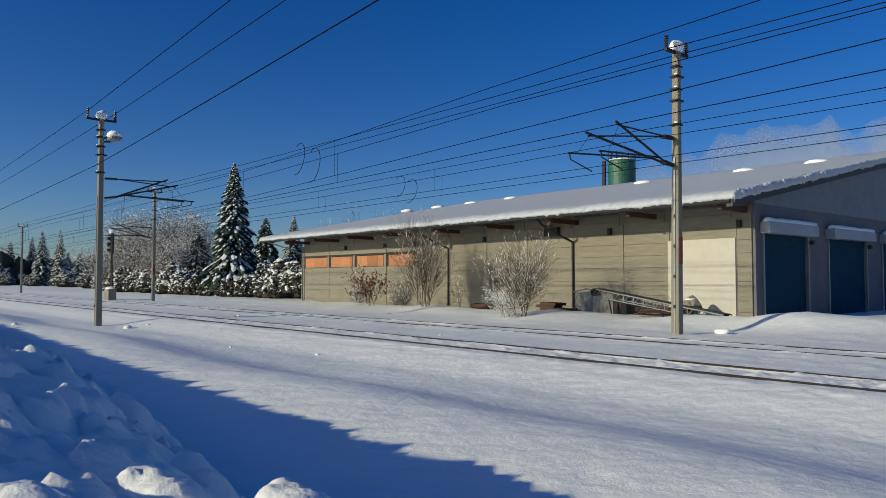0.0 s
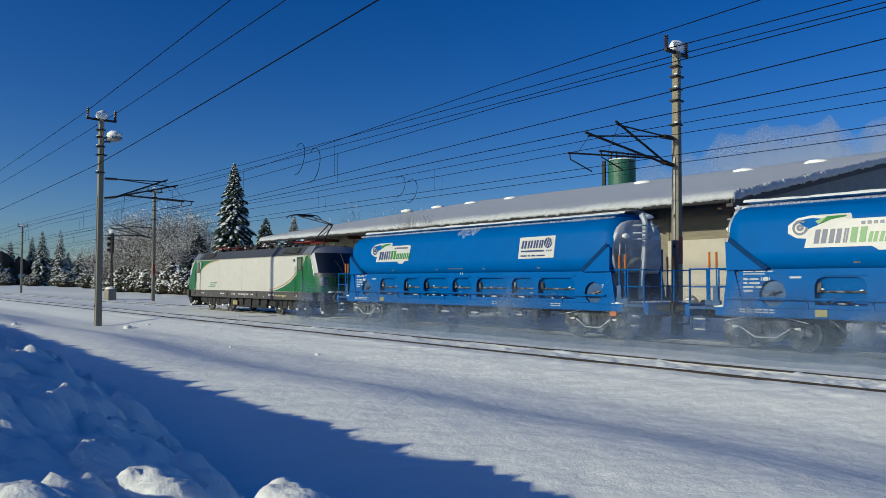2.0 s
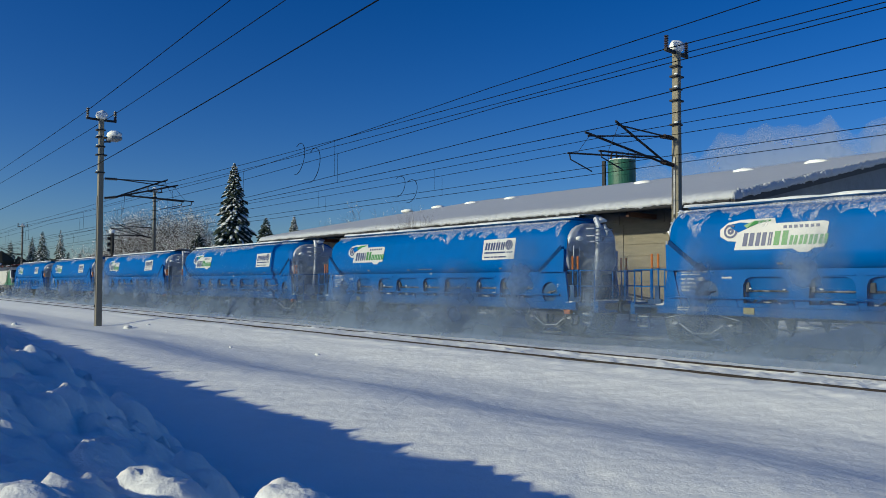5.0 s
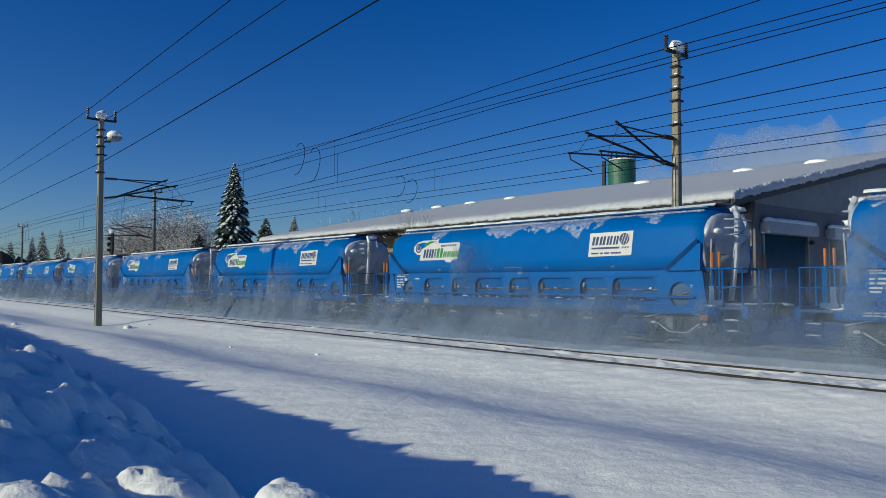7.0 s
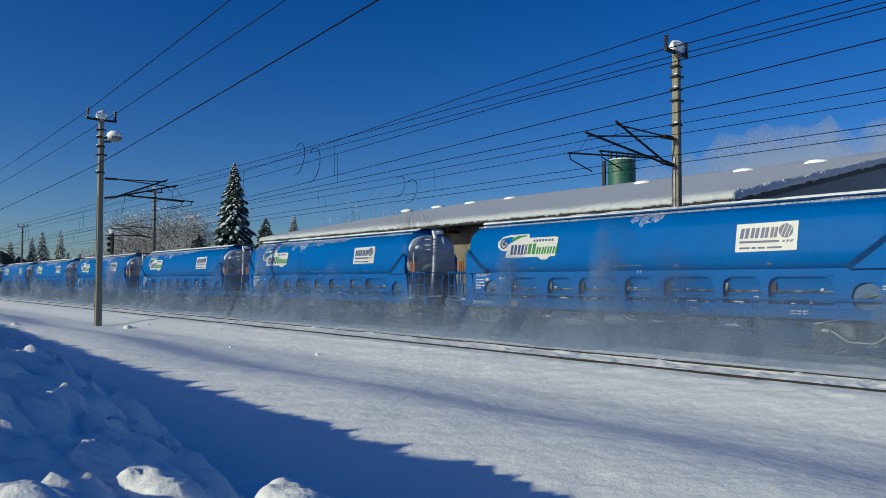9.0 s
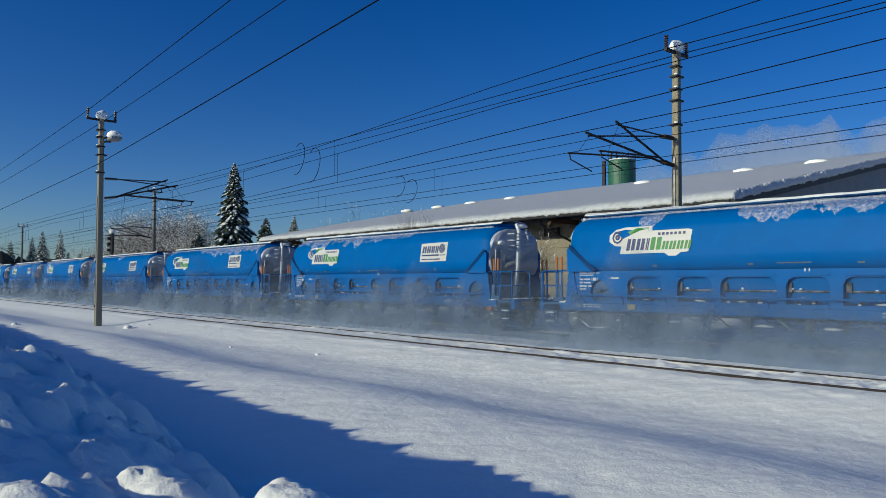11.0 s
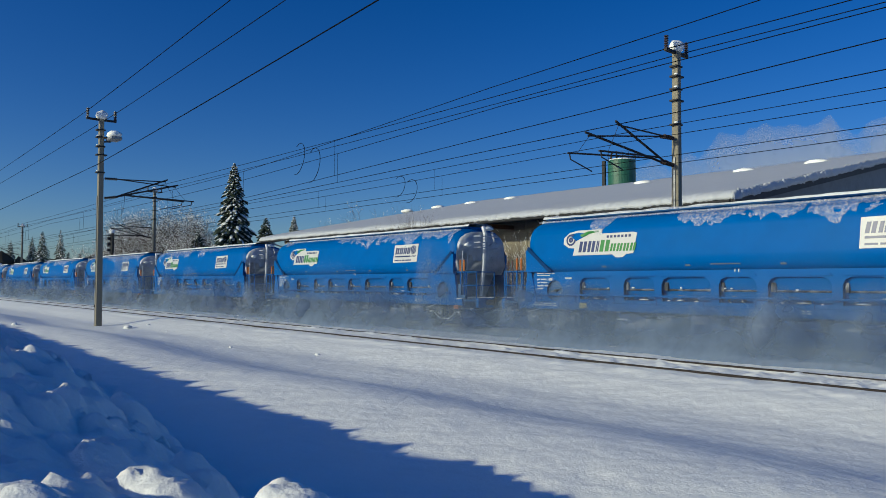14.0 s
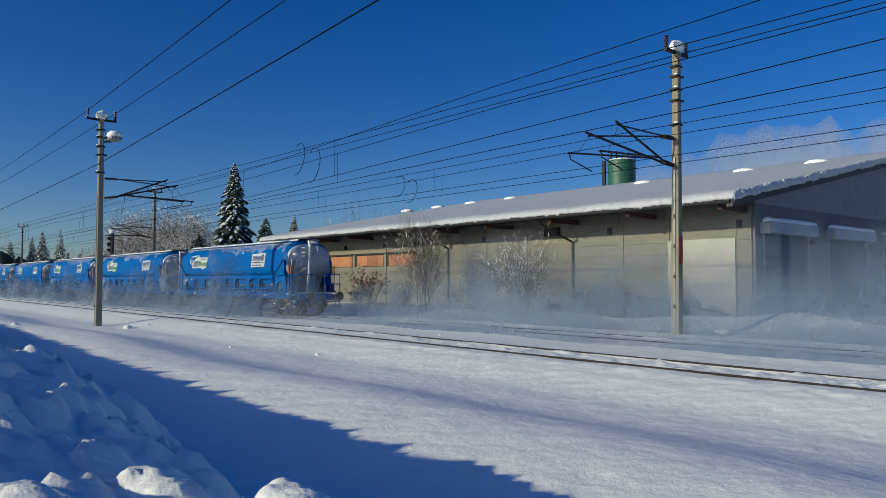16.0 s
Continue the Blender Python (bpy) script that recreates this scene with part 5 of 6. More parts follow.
        sweep("white_line", stripe(rear, (0.03, 0.03), (0.0, 0.0)), s * 1.507, WHITE_PAINT)
        bm = bmesh.new()
        bars(bm, -4.95, 1.5, (0.22, 0.2, 0.06, 0.24), 0.045, 0.05, 0, 0.02, y)
        bars(bm, -4.9, 1.62, (0.2, 0.18, 0.06, 0.1), 0.045, 0.06, 0, 0.02, y)
        bars(bm, -4.82, 1.75, (0.22, 0.2, 0.06, 0.45), 0.045, 0.05, 0, 0.02, y)
        bars(bm, -5.1, 1.5, (0.05,), 0.05, 0, 0, 0.0, y)
        for x in (-4.62, -4.32, -4.12):
            bars(bm, x, 1.5, (0.05,), 0.29, 0, 0, 0.08, s * 1.506)
        tagged(part("green_mark", bm, GRAPHIC_GREEN, body), kind="stuff")
        part("sill", boxed(-8.0, 8.0, s * 1.36, s * 1.5, 0.86, 1.297), LOCO_SILL, t, "dark grey sill with plain pale marks", bevel=0.02)
        bm = bmesh.new()
        rnd = random.Random(3)
        for x, ws in ((-3.3, (0.3, 0.3)), (-1.6, (0.1, 0.16, 0.12)), (-0.7, (0.12, 0.12, 0.3, 0.2, 0.06, 0.3)), (1.0, (0.3,)), (3.2, (0.2, 0.1, 0.24)), (-6.2, (0.15, 0.2)), (6.2, (0.1, 0.1))):
            bars(bm, x, 1.06, ws, 0.08, 0.06, 0, 0, s * 1.503)
        for x in (-5.5, -4.7, -2.9, 0.2, 2.6, 4.9):
            bars(bm, x, 0.97, (0.07,), 0.06, 0.06, 0, 0, s * 1.503)
        tagged(part("white_mark", bm, SIGN_CREAM, t), kind="stuff")
        bm = bmesh.new()
        bars(bm, 4.0, 1.04, (0.3, 0.3, 0.3, 0.25), 0.07, 0.03, 0, 0, s * 1.503)
        part("yellow_mark", bm, YELLOW_PAINT, t)
        bm = bmesh.new()
        for x in (-7.3, -2.2, 1.75, 7.3):
            rod(bm, (x, s * 1.49, 1.08), (x, s * 1.515, 1.08), 0.1, 12)
        part("filler_cap", bm, STEEL_DARK, t)
    # roof: sloped grey shoulders with grilles, equipment on top
    bm = bmesh.new()
    loft(bm, [[(x, -1.46, 3.26), (x, -1.02, 3.74), (x, 1.02, 3.74), (x, 1.46, 3.26)] for x in (-6.9, 6.9)])
    roof = part("roof", bm, ROOF_GREY, t, "dark grey roof with grilles")
    for way in (-1, 1):
        bm = bmesh.new()
        loft(bm, [[(way * 6.9, -1.46, 3.26), (way * 6.9, -1.05, 3.72), (way * 6.9, 1.05, 3.72), (way * 6.9, 1.46, 3.26)], [(way * 7.72, -1.45, 3.26), (way * 7.72, -1.12, 3.72), (way * 7.72, 1.12, 3.72), (way * 7.72, 1.45, 3.26)]])
        part("cab_roof", bm, GREY_SILVER, t)
        for s in (-1, 1):
            x0, x1 = sorted((way * 4.6, way * 6.4))
            bm = bmesh.new()
            m = [(x0, s * 1.40, 3.35), (x1, s * 1.40, 3.35), (x1 - 0.1, s * 1.12, 3.66), (x0 + 0.1, s * 1.12, 3.66)]
            off = Vector((0, s * 0.02, 0.02))
            bm.faces.new([bm.verts.new(Vector(p) + off) for p in m])
            g = part("grille", bm, GRILLE_DARK, roof)
            bm = bmesh.new()
            for k in range(5):
                f = (k + 0.5) / 5
                y, z = s * (1.40 - 0.28 * f), 3.35 + 0.31 * f
                tube(bm, [(x0 + 0.08, y + s * 0.03, z + 0.03), (x1 - 0.08, y + s * 0.03, z + 0.03)], 0.012, 4)
            part("slat", bm, ROOF_GREY, g)
    rnd = random.Random(11)
    bm, br, bs = bmesh.new(), bmesh.new(), bmesh.new()
    for k in range(46):
        x = rnd.uniform(-5.8, 5.8)
        y = rnd.uniform(-0.9, 0.7)
        h = rnd.uniform(0.15, 0.42)
        tgt = bm if k % 5 else br
        insulator(tgt, (x, y, 3.72), (x, y, 3.74 + h), 0.06, 4)
        if k % 3 == 0:
            tube(bm, [(x, y, 3.76 + h), (x + rnd.uniform(0.4, 1.2), y + rnd.uniform(-0.2, 0.2), 3.76 + h * 0.9)], 0.025, 5)
        if k % 6 == 0:
            box(bm, x - 0.25, x + 0.25, y - 0.15, y + 0.15, 3.74, 3.9)
        if k % 4 == 1:
            blob(bs, (x, y, 3.78 + h), 0.1, 0.1, 0.05, 1, x, 0.3)
    tagged(part("roof_equipment", bm, STEEL_DARK, roof), kind="stuff")
    tagged(part("insulator", br, RED_PAINT, roof), kind="stuff")
    tagged(part("snow_clump", bs, SNOW_CAP, roof, smooth=True), kind="stuff")
    for way in (-1, 1):
        for inner in (3.1, 5.2):
            bm = tubed([(way * inner - 0.9, -0.5, 4.02), (way * inner + 0.9, -0.5, 4.02), (way * inner + 0.9, 0.5, 4.02), (way * inner - 0.9, 0.5, 4.02), (way * inner - 0.9, -0.5, 4.02)], 0.03)
            tube(bm, [(way * inner - 0.8, -0.7, 4.1), (way * inner - 0.8, 0.7, 4.1)], 0.03)
            tube(bm, [(way * inner + 0.7, 0, 4.05), (way * inner - 0.8, 0, 4.12)], 0.035)
            part("folded_pantograph", bm, RED_PAINT if inner > 4 else STEEL_DARK, roof)
    p = part("pantograph", tubed([(6.05, -0.3, 4.05), (7.3, -0.12, 4.88), (7.3, 0.12, 4.88), (6.05, 0.3, 4.05)], 0.04), STEEL_DARK, t, "raised single-arm pantograph")
    part("upper_arm", tubed([(7.35, -0.1, 4.9), (4.7, -0.45, 5.5), (4.7, 0.45, 5.5), (7.35, 0.1, 4.9)], 0.028), STEEL_DARK, p)
    part("thrust_rod", tubed([(5.6, 0, 4.05), (7.5, 0, 4.75)], 0.018), STEEL_DARK, p)
    for x in (4.25, 4.75):
        part("contact_strip", tubed([(x, -0.97, 5.38), (x, -0.75, 5.56), (x, -0.5, 5.6), (x, 0.5, 5.6), (x, 0.75, 5.56), (x, 0.97, 5.38)], 0.028), STEEL_DARK, p)
    part("head_frame", tubed([(4.25, -0.5, 5.58), (4.75, -0.5, 5.58), (4.75, 0.5, 5.58), (4.25, 0.5, 5.58)], 0.022), STEEL_DARK, p)
    part("horn", rodded((7.2, 0.3, 3.72), (7.2, 0.3, 3.95), 0.03), GREY_SILVER, t)
    # running gear
    part("frame", boxed(-8.7, 8.7, -1.2, 1.2, 0.85, 1.28), LOCO_SILL, t)
    for x, w, h in ((-2.6, 0.5, 0.35), (-1.7, 0.6, 0.45), (-0.7, 0.5, 0.4), (0.3, 0.6, 0.45), (1.3, 0.7, 0.4), (2.4, 0.5, 0.3)):
        part("equipment_box", boxed(x - w / 2, x + w / 2, -1.3, 1.3, 0.85 - h, 0.88), STEEL_DARK, t, bevel=0.02)
    part("transformer_tank", boxed(-2.35, 2.35, -1.2, 1.2, 0.32, 0.87), STEEL_DARK, t, bevel=0.04)
    bm = bmesh.new()
    box(bm, -1.75, -1.5, -1.33, -1.28, 0.45, 0.7)
    box(bm, -1.42, -1.17, -1.33, -1.28, 0.45, 0.7)
    part("yellow_box", bm, YELLOW_PAINT, t)
    for x in (-4.75, 4.75):
        b = part("bogie", boxed(x - 2.2, x + 2.2, -1.05, 1.05, 0.5, 0.82), STEEL_DARK, t)
        for s in (-1, 1):
            bm = prism(bmesh.new(), [(x - 2.35, 0.85), (x - 2.3, 0.52), (x - 0.9, 0.5), (x - 0.6, 0.34), (x + 0.6, 0.34), (x + 0.9, 0.5), (x + 2.3, 0.52), (x + 2.35, 0.85)], s * 1.06, s * 1.16)
            part("side_frame", bm, STEEL_DARK, b)
        for dx in (-1.5, 1.5):
            wheelset(b, x + dx, 0.62)
            for s in (-1, 1):
                part("axle_box", boxed(x + dx - 0.28, x + dx + 0.28, s * 0.98, s * 1.2, 0.42, 0.82), STEEL_DARK, b, bevel=0.05)
        for s in (-1, 1):
            bm = bmesh.new()
            for dx in (-0.55, 0.0, 0.55):
                rod(bm, (x + dx, s * 1.12, 0.35), (x + dx, s * 1.12, 0.9), 0.12, 10)
            tube(bm, [(x - 2.2, s * 1.15, 0.6), (x - 1.0, s * 1.2, 0.42), (x + 1.0, s * 1.2, 0.42), (x + 2.2, s * 1.15, 0.6)], 0.06)
            part("spring", bm, STEEL_DARK, b)
            bm = bmesh.new()
            for dx in (-1.9, -0.8, 0.3, 1.2, 2.1):
                blob(bm, (x + dx, s * 1.2, 0.4), 0.16, 0.05, 0.1, 1, dx, 0.5)
            crust(bm, b)
    for way in (-1, 1):
        part("headstock", boxed(way * 8.7, way * 8.95, -1.4, 1.4, 0.8, 1.3), LOCO_SILL, t, bevel=0.03)
        bm = bmesh.new()
        loft(bm, [[(way * 8.4, -1.3, 0.8), (way * 8.9, -1.3, 0.8), (way * 8.9, 1.3, 0.8), (way * 8.4, 1.3, 0.8)], [(way * 8.5, -1.2, 0.22), (way * 8.8, -1.2, 0.22), (way * 8.8, 1.2, 0.22), (way * 8.5, 1.2, 0.22)]])
        plough = part("snow_plough", bm, STEEL_DARK, t)
        bm = bmesh.new()
        for k in range(6):
            blob(bm, (way * (8.6 - 0.14 * (k % 3)), -1.22 + 0.05 * k, 0.28 + 0.1 * (k % 3)), 0.13, 0.05, 0.07, 2, k, 0.7)
        part("snow_cake", bm, SNOW_CAP, plough, smooth=True)
        buffers(t, way * 9.49, way)
    return t


loco = locomotive()
first = hopper_wagon()
wagons = [first] + [copy_thing(first, pose(0, FAR, 0)) for i in range(18)]
sheets = []
for v in range(5):
    bm = frost_sheet(v)
    me = bpy.data.meshes.new("frost_sheet")
    bm.to_mesh(me)
    bm.free()
    me.materials.append(FROST)
    for q in me.polygons:
        q.use_smooth = True
    sheets.append(me)
# how much snow clings to each wagon, from the first to the last
for w, v in zip(wagons, (3, 3, 0, 2, 1, 4, 0, 0, 2, 2, 3, 1, 2, 0, 1, 4, 1, 0, 1)):
    new("frost_sheet", sheets[v]).parent = w


# ---- trees and shrubs ----
def ico(sub=1):
    bm = bmesh.new()
    bmesh.ops.create_icosphere(bm, subdivisions=sub, radius=1.0)
    v = np.array([q.co[:] for q in bm.verts])
    f = np.array([[w.index for w in q.verts] for q in bm.faces])
    bm.free()
    return v, f


ICO = ico(1)


def clumps(name, mats, material, parent, rng, rough=0.35, kind=""):
    """Many small rough lumps in one mesh."""
    v, f = ICO
    vs, fs = [], []
    for i, m in enumerate(mats):
        a = np.array(m)
        p = v * (1 + rng.uniform(-rough, rough, (len(v), 1)))
        vs.append(p @ a[:3, :3].T + a[:3, 3])
        fs.append(f + i * len(v))
    me = bpy.data.meshes.new(name)
    vs, fs = np.concatenate(vs), np.concatenate(fs)
    me.from_pydata(vs.tolist(), [], fs.tolist())
    me.materials.append(material)
    ob = new(name, me)
    ob.parent = parent
    return tagged(ob, kind=kind) if kind else ob


def sticks(name, segs, material, parent, kind=""):
    """Tapered three-sided twigs: (a, b, ra, rb)."""
    n = len(segs)
    A = np.array([s[0] for s in segs], float)
    B = np.array([s[1] for s in segs], float)
    ra = np.array([s[2] for s in segs])[:, None]
    rb = np.array([s[3] for s in segs])[:, None]
    d = B - A
    d /= np.maximum(np.linalg.norm(d, axis=1, keepdims=True), 1e-6)
    ref = np.where(np.abs(d[:, 2:3]) > 0.9, np.array([[1.0, 0, 0]]), np.array([[0, 0, 1.0]]))
    u = np.cross(d, ref)
    u /= np.linalg.norm(u, axis=1, keepdims=True)
    w = np.cross(d, u)
    ring = []
    for P, r in ((A, ra), (B, rb)):
        for k in range(3):
            c, s = math.cos(2.0944 * k), math.sin(2.0944 * k)
            ring.append(P + r * (u * c + w * s))
    V = np.stack(ring, 1).reshape(-1, 3)
    base = (np.arange(n) * 6)[:, None]
    quads = np.concatenate([base + np.array([[k, (k + 1) % 3, 3 + (k + 1) % 3, 3 + k]]) for k in range(3)])
    me = bpy.data.meshes.new(name)
    me.from_pydata(V.tolist(), [], quads.tolist())
    me.materials.append(material)
    ob = new(name, me)
    ob.parent = parent
    return tagged(ob, kind=kind) if kind else ob


def spruce(x, y, z, h, w, seed, label, snow=0.5, dense=1.0, group="spruces"):
    rng = np.random.default_rng(seed)
    t = thing("spruce", pose(x, y, z), label, "tree", group)
    part("trunk", rodded((0, 0, -0.3), (0, 0, h * 0.97), h * 0.014, 8, 0.02), BARK, t)
    green, white = [], []
    levels = int(h * 4.6 * dense)
    for i in range(levels):
        f = (i + 0.5) / levels
        zz = h * (0.04 + 0.96 * f)
        r = w * (1 - f) ** 0.8 * (0.8 + 0.35 * rng.random()) + 0.12
        k = max(5, int((8 + 12 * (1 - f)) * dense))
        for j in range(k):
            a = 2 * math.pi * (j + rng.random()) / k
            rr = r * rng.uniform(0.65, 1.12)
            droop = 0.28 + 0.25 * (1 - f)
            for q, (g0, g1) in enumerate(((0.15, 0.5), (0.45, 0.8), (0.72, 1.0))):
                g = (g0 + g1) / 2
                c = Vector((rr * g * math.cos(a), rr * g * math.sin(a), zz - droop * rr * g * g))
                m = Matrix.Translation(c) @ Matrix.Rotation(a, 4, "Z") @ Matrix.Rotation(0.25 + droop * g, 4, "Y")
                k1, k2 = rng.uniform(0.6, 1.3), rng.uniform(0.3, 1.35)
                green.append(m @ Matrix.Diagonal((rr * (g1 - g0) * 0.75 * k1, (0.075 * rr + 0.08) * k1, 0.035 * rr + 0.055, 1)))
                if rng.random() < snow * (0.55 + 0.3 * q):
                    white.append(Matrix.Translation((0, 0, 0.05 * rr + 0.07)) @ m @ Matrix.Diagonal((rr * (g1 - g0) * 0.6 * k2, (0.07 * rr + 0.06) * k2, 0.02 * rr + 0.035, 1)))
    crown = clumps("crown", green, NEEDLES, t, rng, 0.45)
    clumps("snow_load", white, SNOW_CAP, crown, rng, 0.35, "stuff")
    return t


def grow(rng, p, d, length, r, depth, segs, spread, up, frost, fr):
    steps = 3
    for s in range(steps):
        nd = (d + Vector(rng.normal(0, 0.16, 3)) + Vector((0, 0, up))).normalized()
        q = p + nd * (length / steps)
        r1 = r * 0.84
        segs.append((p[:], q[:], r, r1))
        if depth <= 1 and rng.random() < fr:
            off = Vector((0, 0, r * 0.9))
            frost.append(((p + off)[:], (q + off)[:], r * 1.15 + 0.006, r1 * 1.15 + 0.006))
        if depth > 0:
            for b in range(2 if depth > 1 else 3):
                side = Vector(rng.normal(0, 1, 3))
                side = (side - nd * side.dot(nd)).normalized()
                bd = (nd * (1 - spread) + side * spread).normalized()
                grow(rng, q, bd, length * rng.uniform(0.5, 0.72), r1 * 0.66, depth - 1, segs, spread, up, frost, fr)
        p, d, r = q, nd, r1


def bare_tree(x, y, z, h, seed, label, stems=1, depth=3, spread=0.5, up=0.12, fr=0.5, r=None, name="bare_tree", category="tree", group="bare trees", lean=0.1, leaves=None, clod=0):
    rng = np.random.default_rng(seed)
    t = thing(name, pose(x, y, z), label, category, group)
    segs, frost = [], []
    for s in range(stems):
        d = Vector((rng.normal(0, lean), rng.normal(0, lean), 1)).normalized()
        p = Vector((rng.normal(0, 0.12 * (stems > 1)), rng.normal(0, 0.12 * (stems > 1)), -0.15))
        grow(rng, p, d, h * rng.uniform(0.4, 0.62) * (1 if stems == 1 else 0.9), r or h * 0.014, depth, segs, spread, up, frost, fr)
    limbs = sticks("limb_work", segs, BARK, t)
    if frost:
        sticks("frost", frost, SNOW_CAP, limbs, "stuff")
    if leaves is not None:
        pick = [segs[i] for i in rng.choice(len(segs), min(len(segs), 330), replace=False) if segs[i][1][2] > 0.4]
        clumps("leaves", [Matrix.Translation(s[1]) @ Euler(rng.uniform(0, 6, 3)).to_matrix().to_4x4() @ Matrix.Diagonal((0.09, 0.05, 0.012, 1)) for s in pick], leaves, limbs, rng, 0.3, "stuff")
    if clod:
        pick = [segs[i] for i in rng.choice(len(segs), min(len(segs), clod), replace=False)]
        clumps("snow_load", [Matrix.Translation(s[1]) @ Matrix.Diagonal((*(rng.uniform(0.05, 0.2, 2) * h * 0.075), h * 0.007 + 0.02, 1)) for s in pick], SNOW_CAP, limbs, rng, 0.4, "stuff")
    return t


def snowy_bush(x, y, z, rx, ry, h, seed, label, snow=0.5):
    rng = np.random.default_rng(seed)
    t = thing("bush", pose(x, y, z), label, "bush", "snowy bushes")
    green, white, segs = [], [], []
    for i in range(int(380 + 330 * rx)):
        a, q = rng.uniform(0, 2 * math.pi), rng.random() ** 0.5
        hh = h * (1 - 0.55 * q * q) * rng.uniform(0.25, 1.0)
        c = Vector((rx * q * math.cos(a), ry * q * math.sin(a), hh))
        s = (0.05 + 0.2 * rng.random() ** 2.2) * (0.6 + 0.15 * h)
        segs.append(((c.x * 0.3, c.y * 0.3, -0.1), c[:], 0.03, 0.01))
        green.append(Matrix.Translation(c) @ Euler(rng.uniform(-0.5, 0.5, 3)).to_matrix().to_4x4() @ Matrix.Diagonal((s * 1.4, s * 1.2, s * 0.8, 1)))
        if rng.random() < snow * (0.35 + 0.9 * hh / h) + 0.5 * n3(c.x * 0.8 + seed, c.y * 0.8, c.z * 0.9):
            white.append(Matrix.Translation(c + Vector((0, -s * 0.3, s * 0.5))) @ Euler(rng.uniform(-0.6, 0.6, 3)).to_matrix().to_4x4() @ Matrix.Diagonal((s * rng.uniform(0.7, 1.6), s * rng.uniform(0.7, 1.3), s * rng.uniform(0.35, 0.8), 1)))
    stems = sticks("stems", segs, BARK, t)
    clumps("foliage", green, NEEDLES_DULL, t, rng, 0.5)
    clumps("snow_load", white, SNOW_CAP, t, rng, 0.35, "stuff")
    return t


def at(u, y):
    return 0.8508 * y - 2241.4 * y / (u + 322)


spruce(at(413, 38), 38, 0.1, 16.0, 3.6, 1, "tall dark spruce loaded with snow beside the hall", 0.8)
spruce(at(470, 47), 47, 0.1, 10.5, 3.6, 2, "broad dark blue-green spruce with snow patches", 0.3)
spruce(at(520, 52), 52, 0.1, 11.0, 2.6, 3, "slim snow-laden spruce behind the hall corner", 0.8)
spruce(at(350, 41), 41, 0.1, 9.0, 3.4, 4, "stout spruce half hidden in frosted shrubs", 0.55)
for i, (u, y, h, w) in enumerate(((18, 62, 19, 4.5), (56, 70, 21, 4.2), (74, 58, 19, 4.6), (106, 60, 18.5, 3.6), (-12, 64, 17, 4.0), (120, 66, 12, 5.0), (142, 64, 11, 4.5))):
    spruce(at(u, y), y, 0, h, w, 20 + i, "distant snow-covered spruce at the edge of the yard", 0.7, 0.55)
for i, (u, y, h) in enumerate(((215, 44, 12), (240, 47, 14), (262, 43, 13.5), (290, 45, 14.5), (318, 42, 12), (338, 46, 13), (372, 47, 11), (228, 52, 14), (306, 54, 14.5), (440, 62, 9), (252, 40, 11), (275, 41, 10.5), (330, 39.5, 9), (205, 41, 9.5), (300, 39.5, 10))):
    bare_tree(at(u, y), y, 0, h, 60 + i, "bare brown tree with hoarfrost on its twigs", 3, 4, 0.5, 0.10, 0.26, h * 0.014, lean=0.16, clod=110)
for i, (u, y, h) in enumerate(((160, 66, 14), (178, 70, 15), (146, 74, 14), (40, 80, 14), (90, 82, 14), (4, 78, 13), (590, 100, 19), (612, 104, 20), (632, 108, 18), (575, 98, 16.5))):
    bare_tree(at(u, y), y, 0, h, 80 + i, "distant frosted bare tree", 2, 3, 0.5, 0.12, 0.3, h * 0.014, lean=0.14, clod=90)
for i, (u, y, rx, h, sn) in enumerate(((205, 36, 2.2, 3.2, 0.8), (222, 37, 2.4, 4.2, 0.7), (243, 38, 2.4, 3.6, 0.8), (262, 37, 2.0, 3.4, 0.7), (305, 36, 2.0, 4.2, 0.75), (325, 36, 2.0, 3.4, 0.85), (290, 35.5, 1.6, 2.2, 0.3), (350, 36, 1.8, 2.6, 0.35), (378, 36, 1.8, 2.4, 0.4), (405, 35, 1.7, 2.2, 0.4), (436, 36, 1.6, 2.6, 0.6), (470, 36, 1.8, 4.0, 0.7), (500, 36.5, 2.2, 4.2, 0.8), (525, 37, 1.8, 3.8, 0.8), (490, 35.5, 1.5, 2.0, 0.3), (10, 52, 4, 5, 0.8), (60, 54, 4, 4, 0.7), (120, 52, 4.5, 4.5, 0.8), (160, 48, 3.5, 4.5, 0.7), (185, 42, 2.6, 4.0, 0.75))):
    snowy_bush(at(u, y), y, 0, rx, rx * 0.8, h, 110 + i, "evergreen shrub heaped with snow along the yard's edge", sn)
bare_tree(at(755, 29.5), 29.5, 0.1, 6.2, 201, "upright leafless shrub before the concrete wall", 13, 3, 0.28, 0.10, 0.04, 0.022, "shrub", "bush", "yard shrubs", 0.22)
bare_tree(at(925, 27.0), 27.0, 0.05, 4.4, 202, "upright leafless shrub with snow in its lower twigs", 12, 3, 0.3, 0.10, 0.05, 0.02, "shrub", "bush", "yard shrubs", 0.2)
bare_tree(at(892, 26.8), 26.8, 0, 2.2, 203, "small frosted shrub clump by the wall", 7, 3, 0.4, 0.06, 0.25, 0.012, "shrub", "bush", "yard shrubs", 0.3, clod=14)
bare_tree(at(655, 30.5), 30.5, 0.1, 3.3, 204, "shrub with withered red-brown leaves", 5, 3, 0.35, 0.08, 0.03, 0.022, "shrub", "bush", "yard shrubs", 0.15, leaves=RED_LEAF)
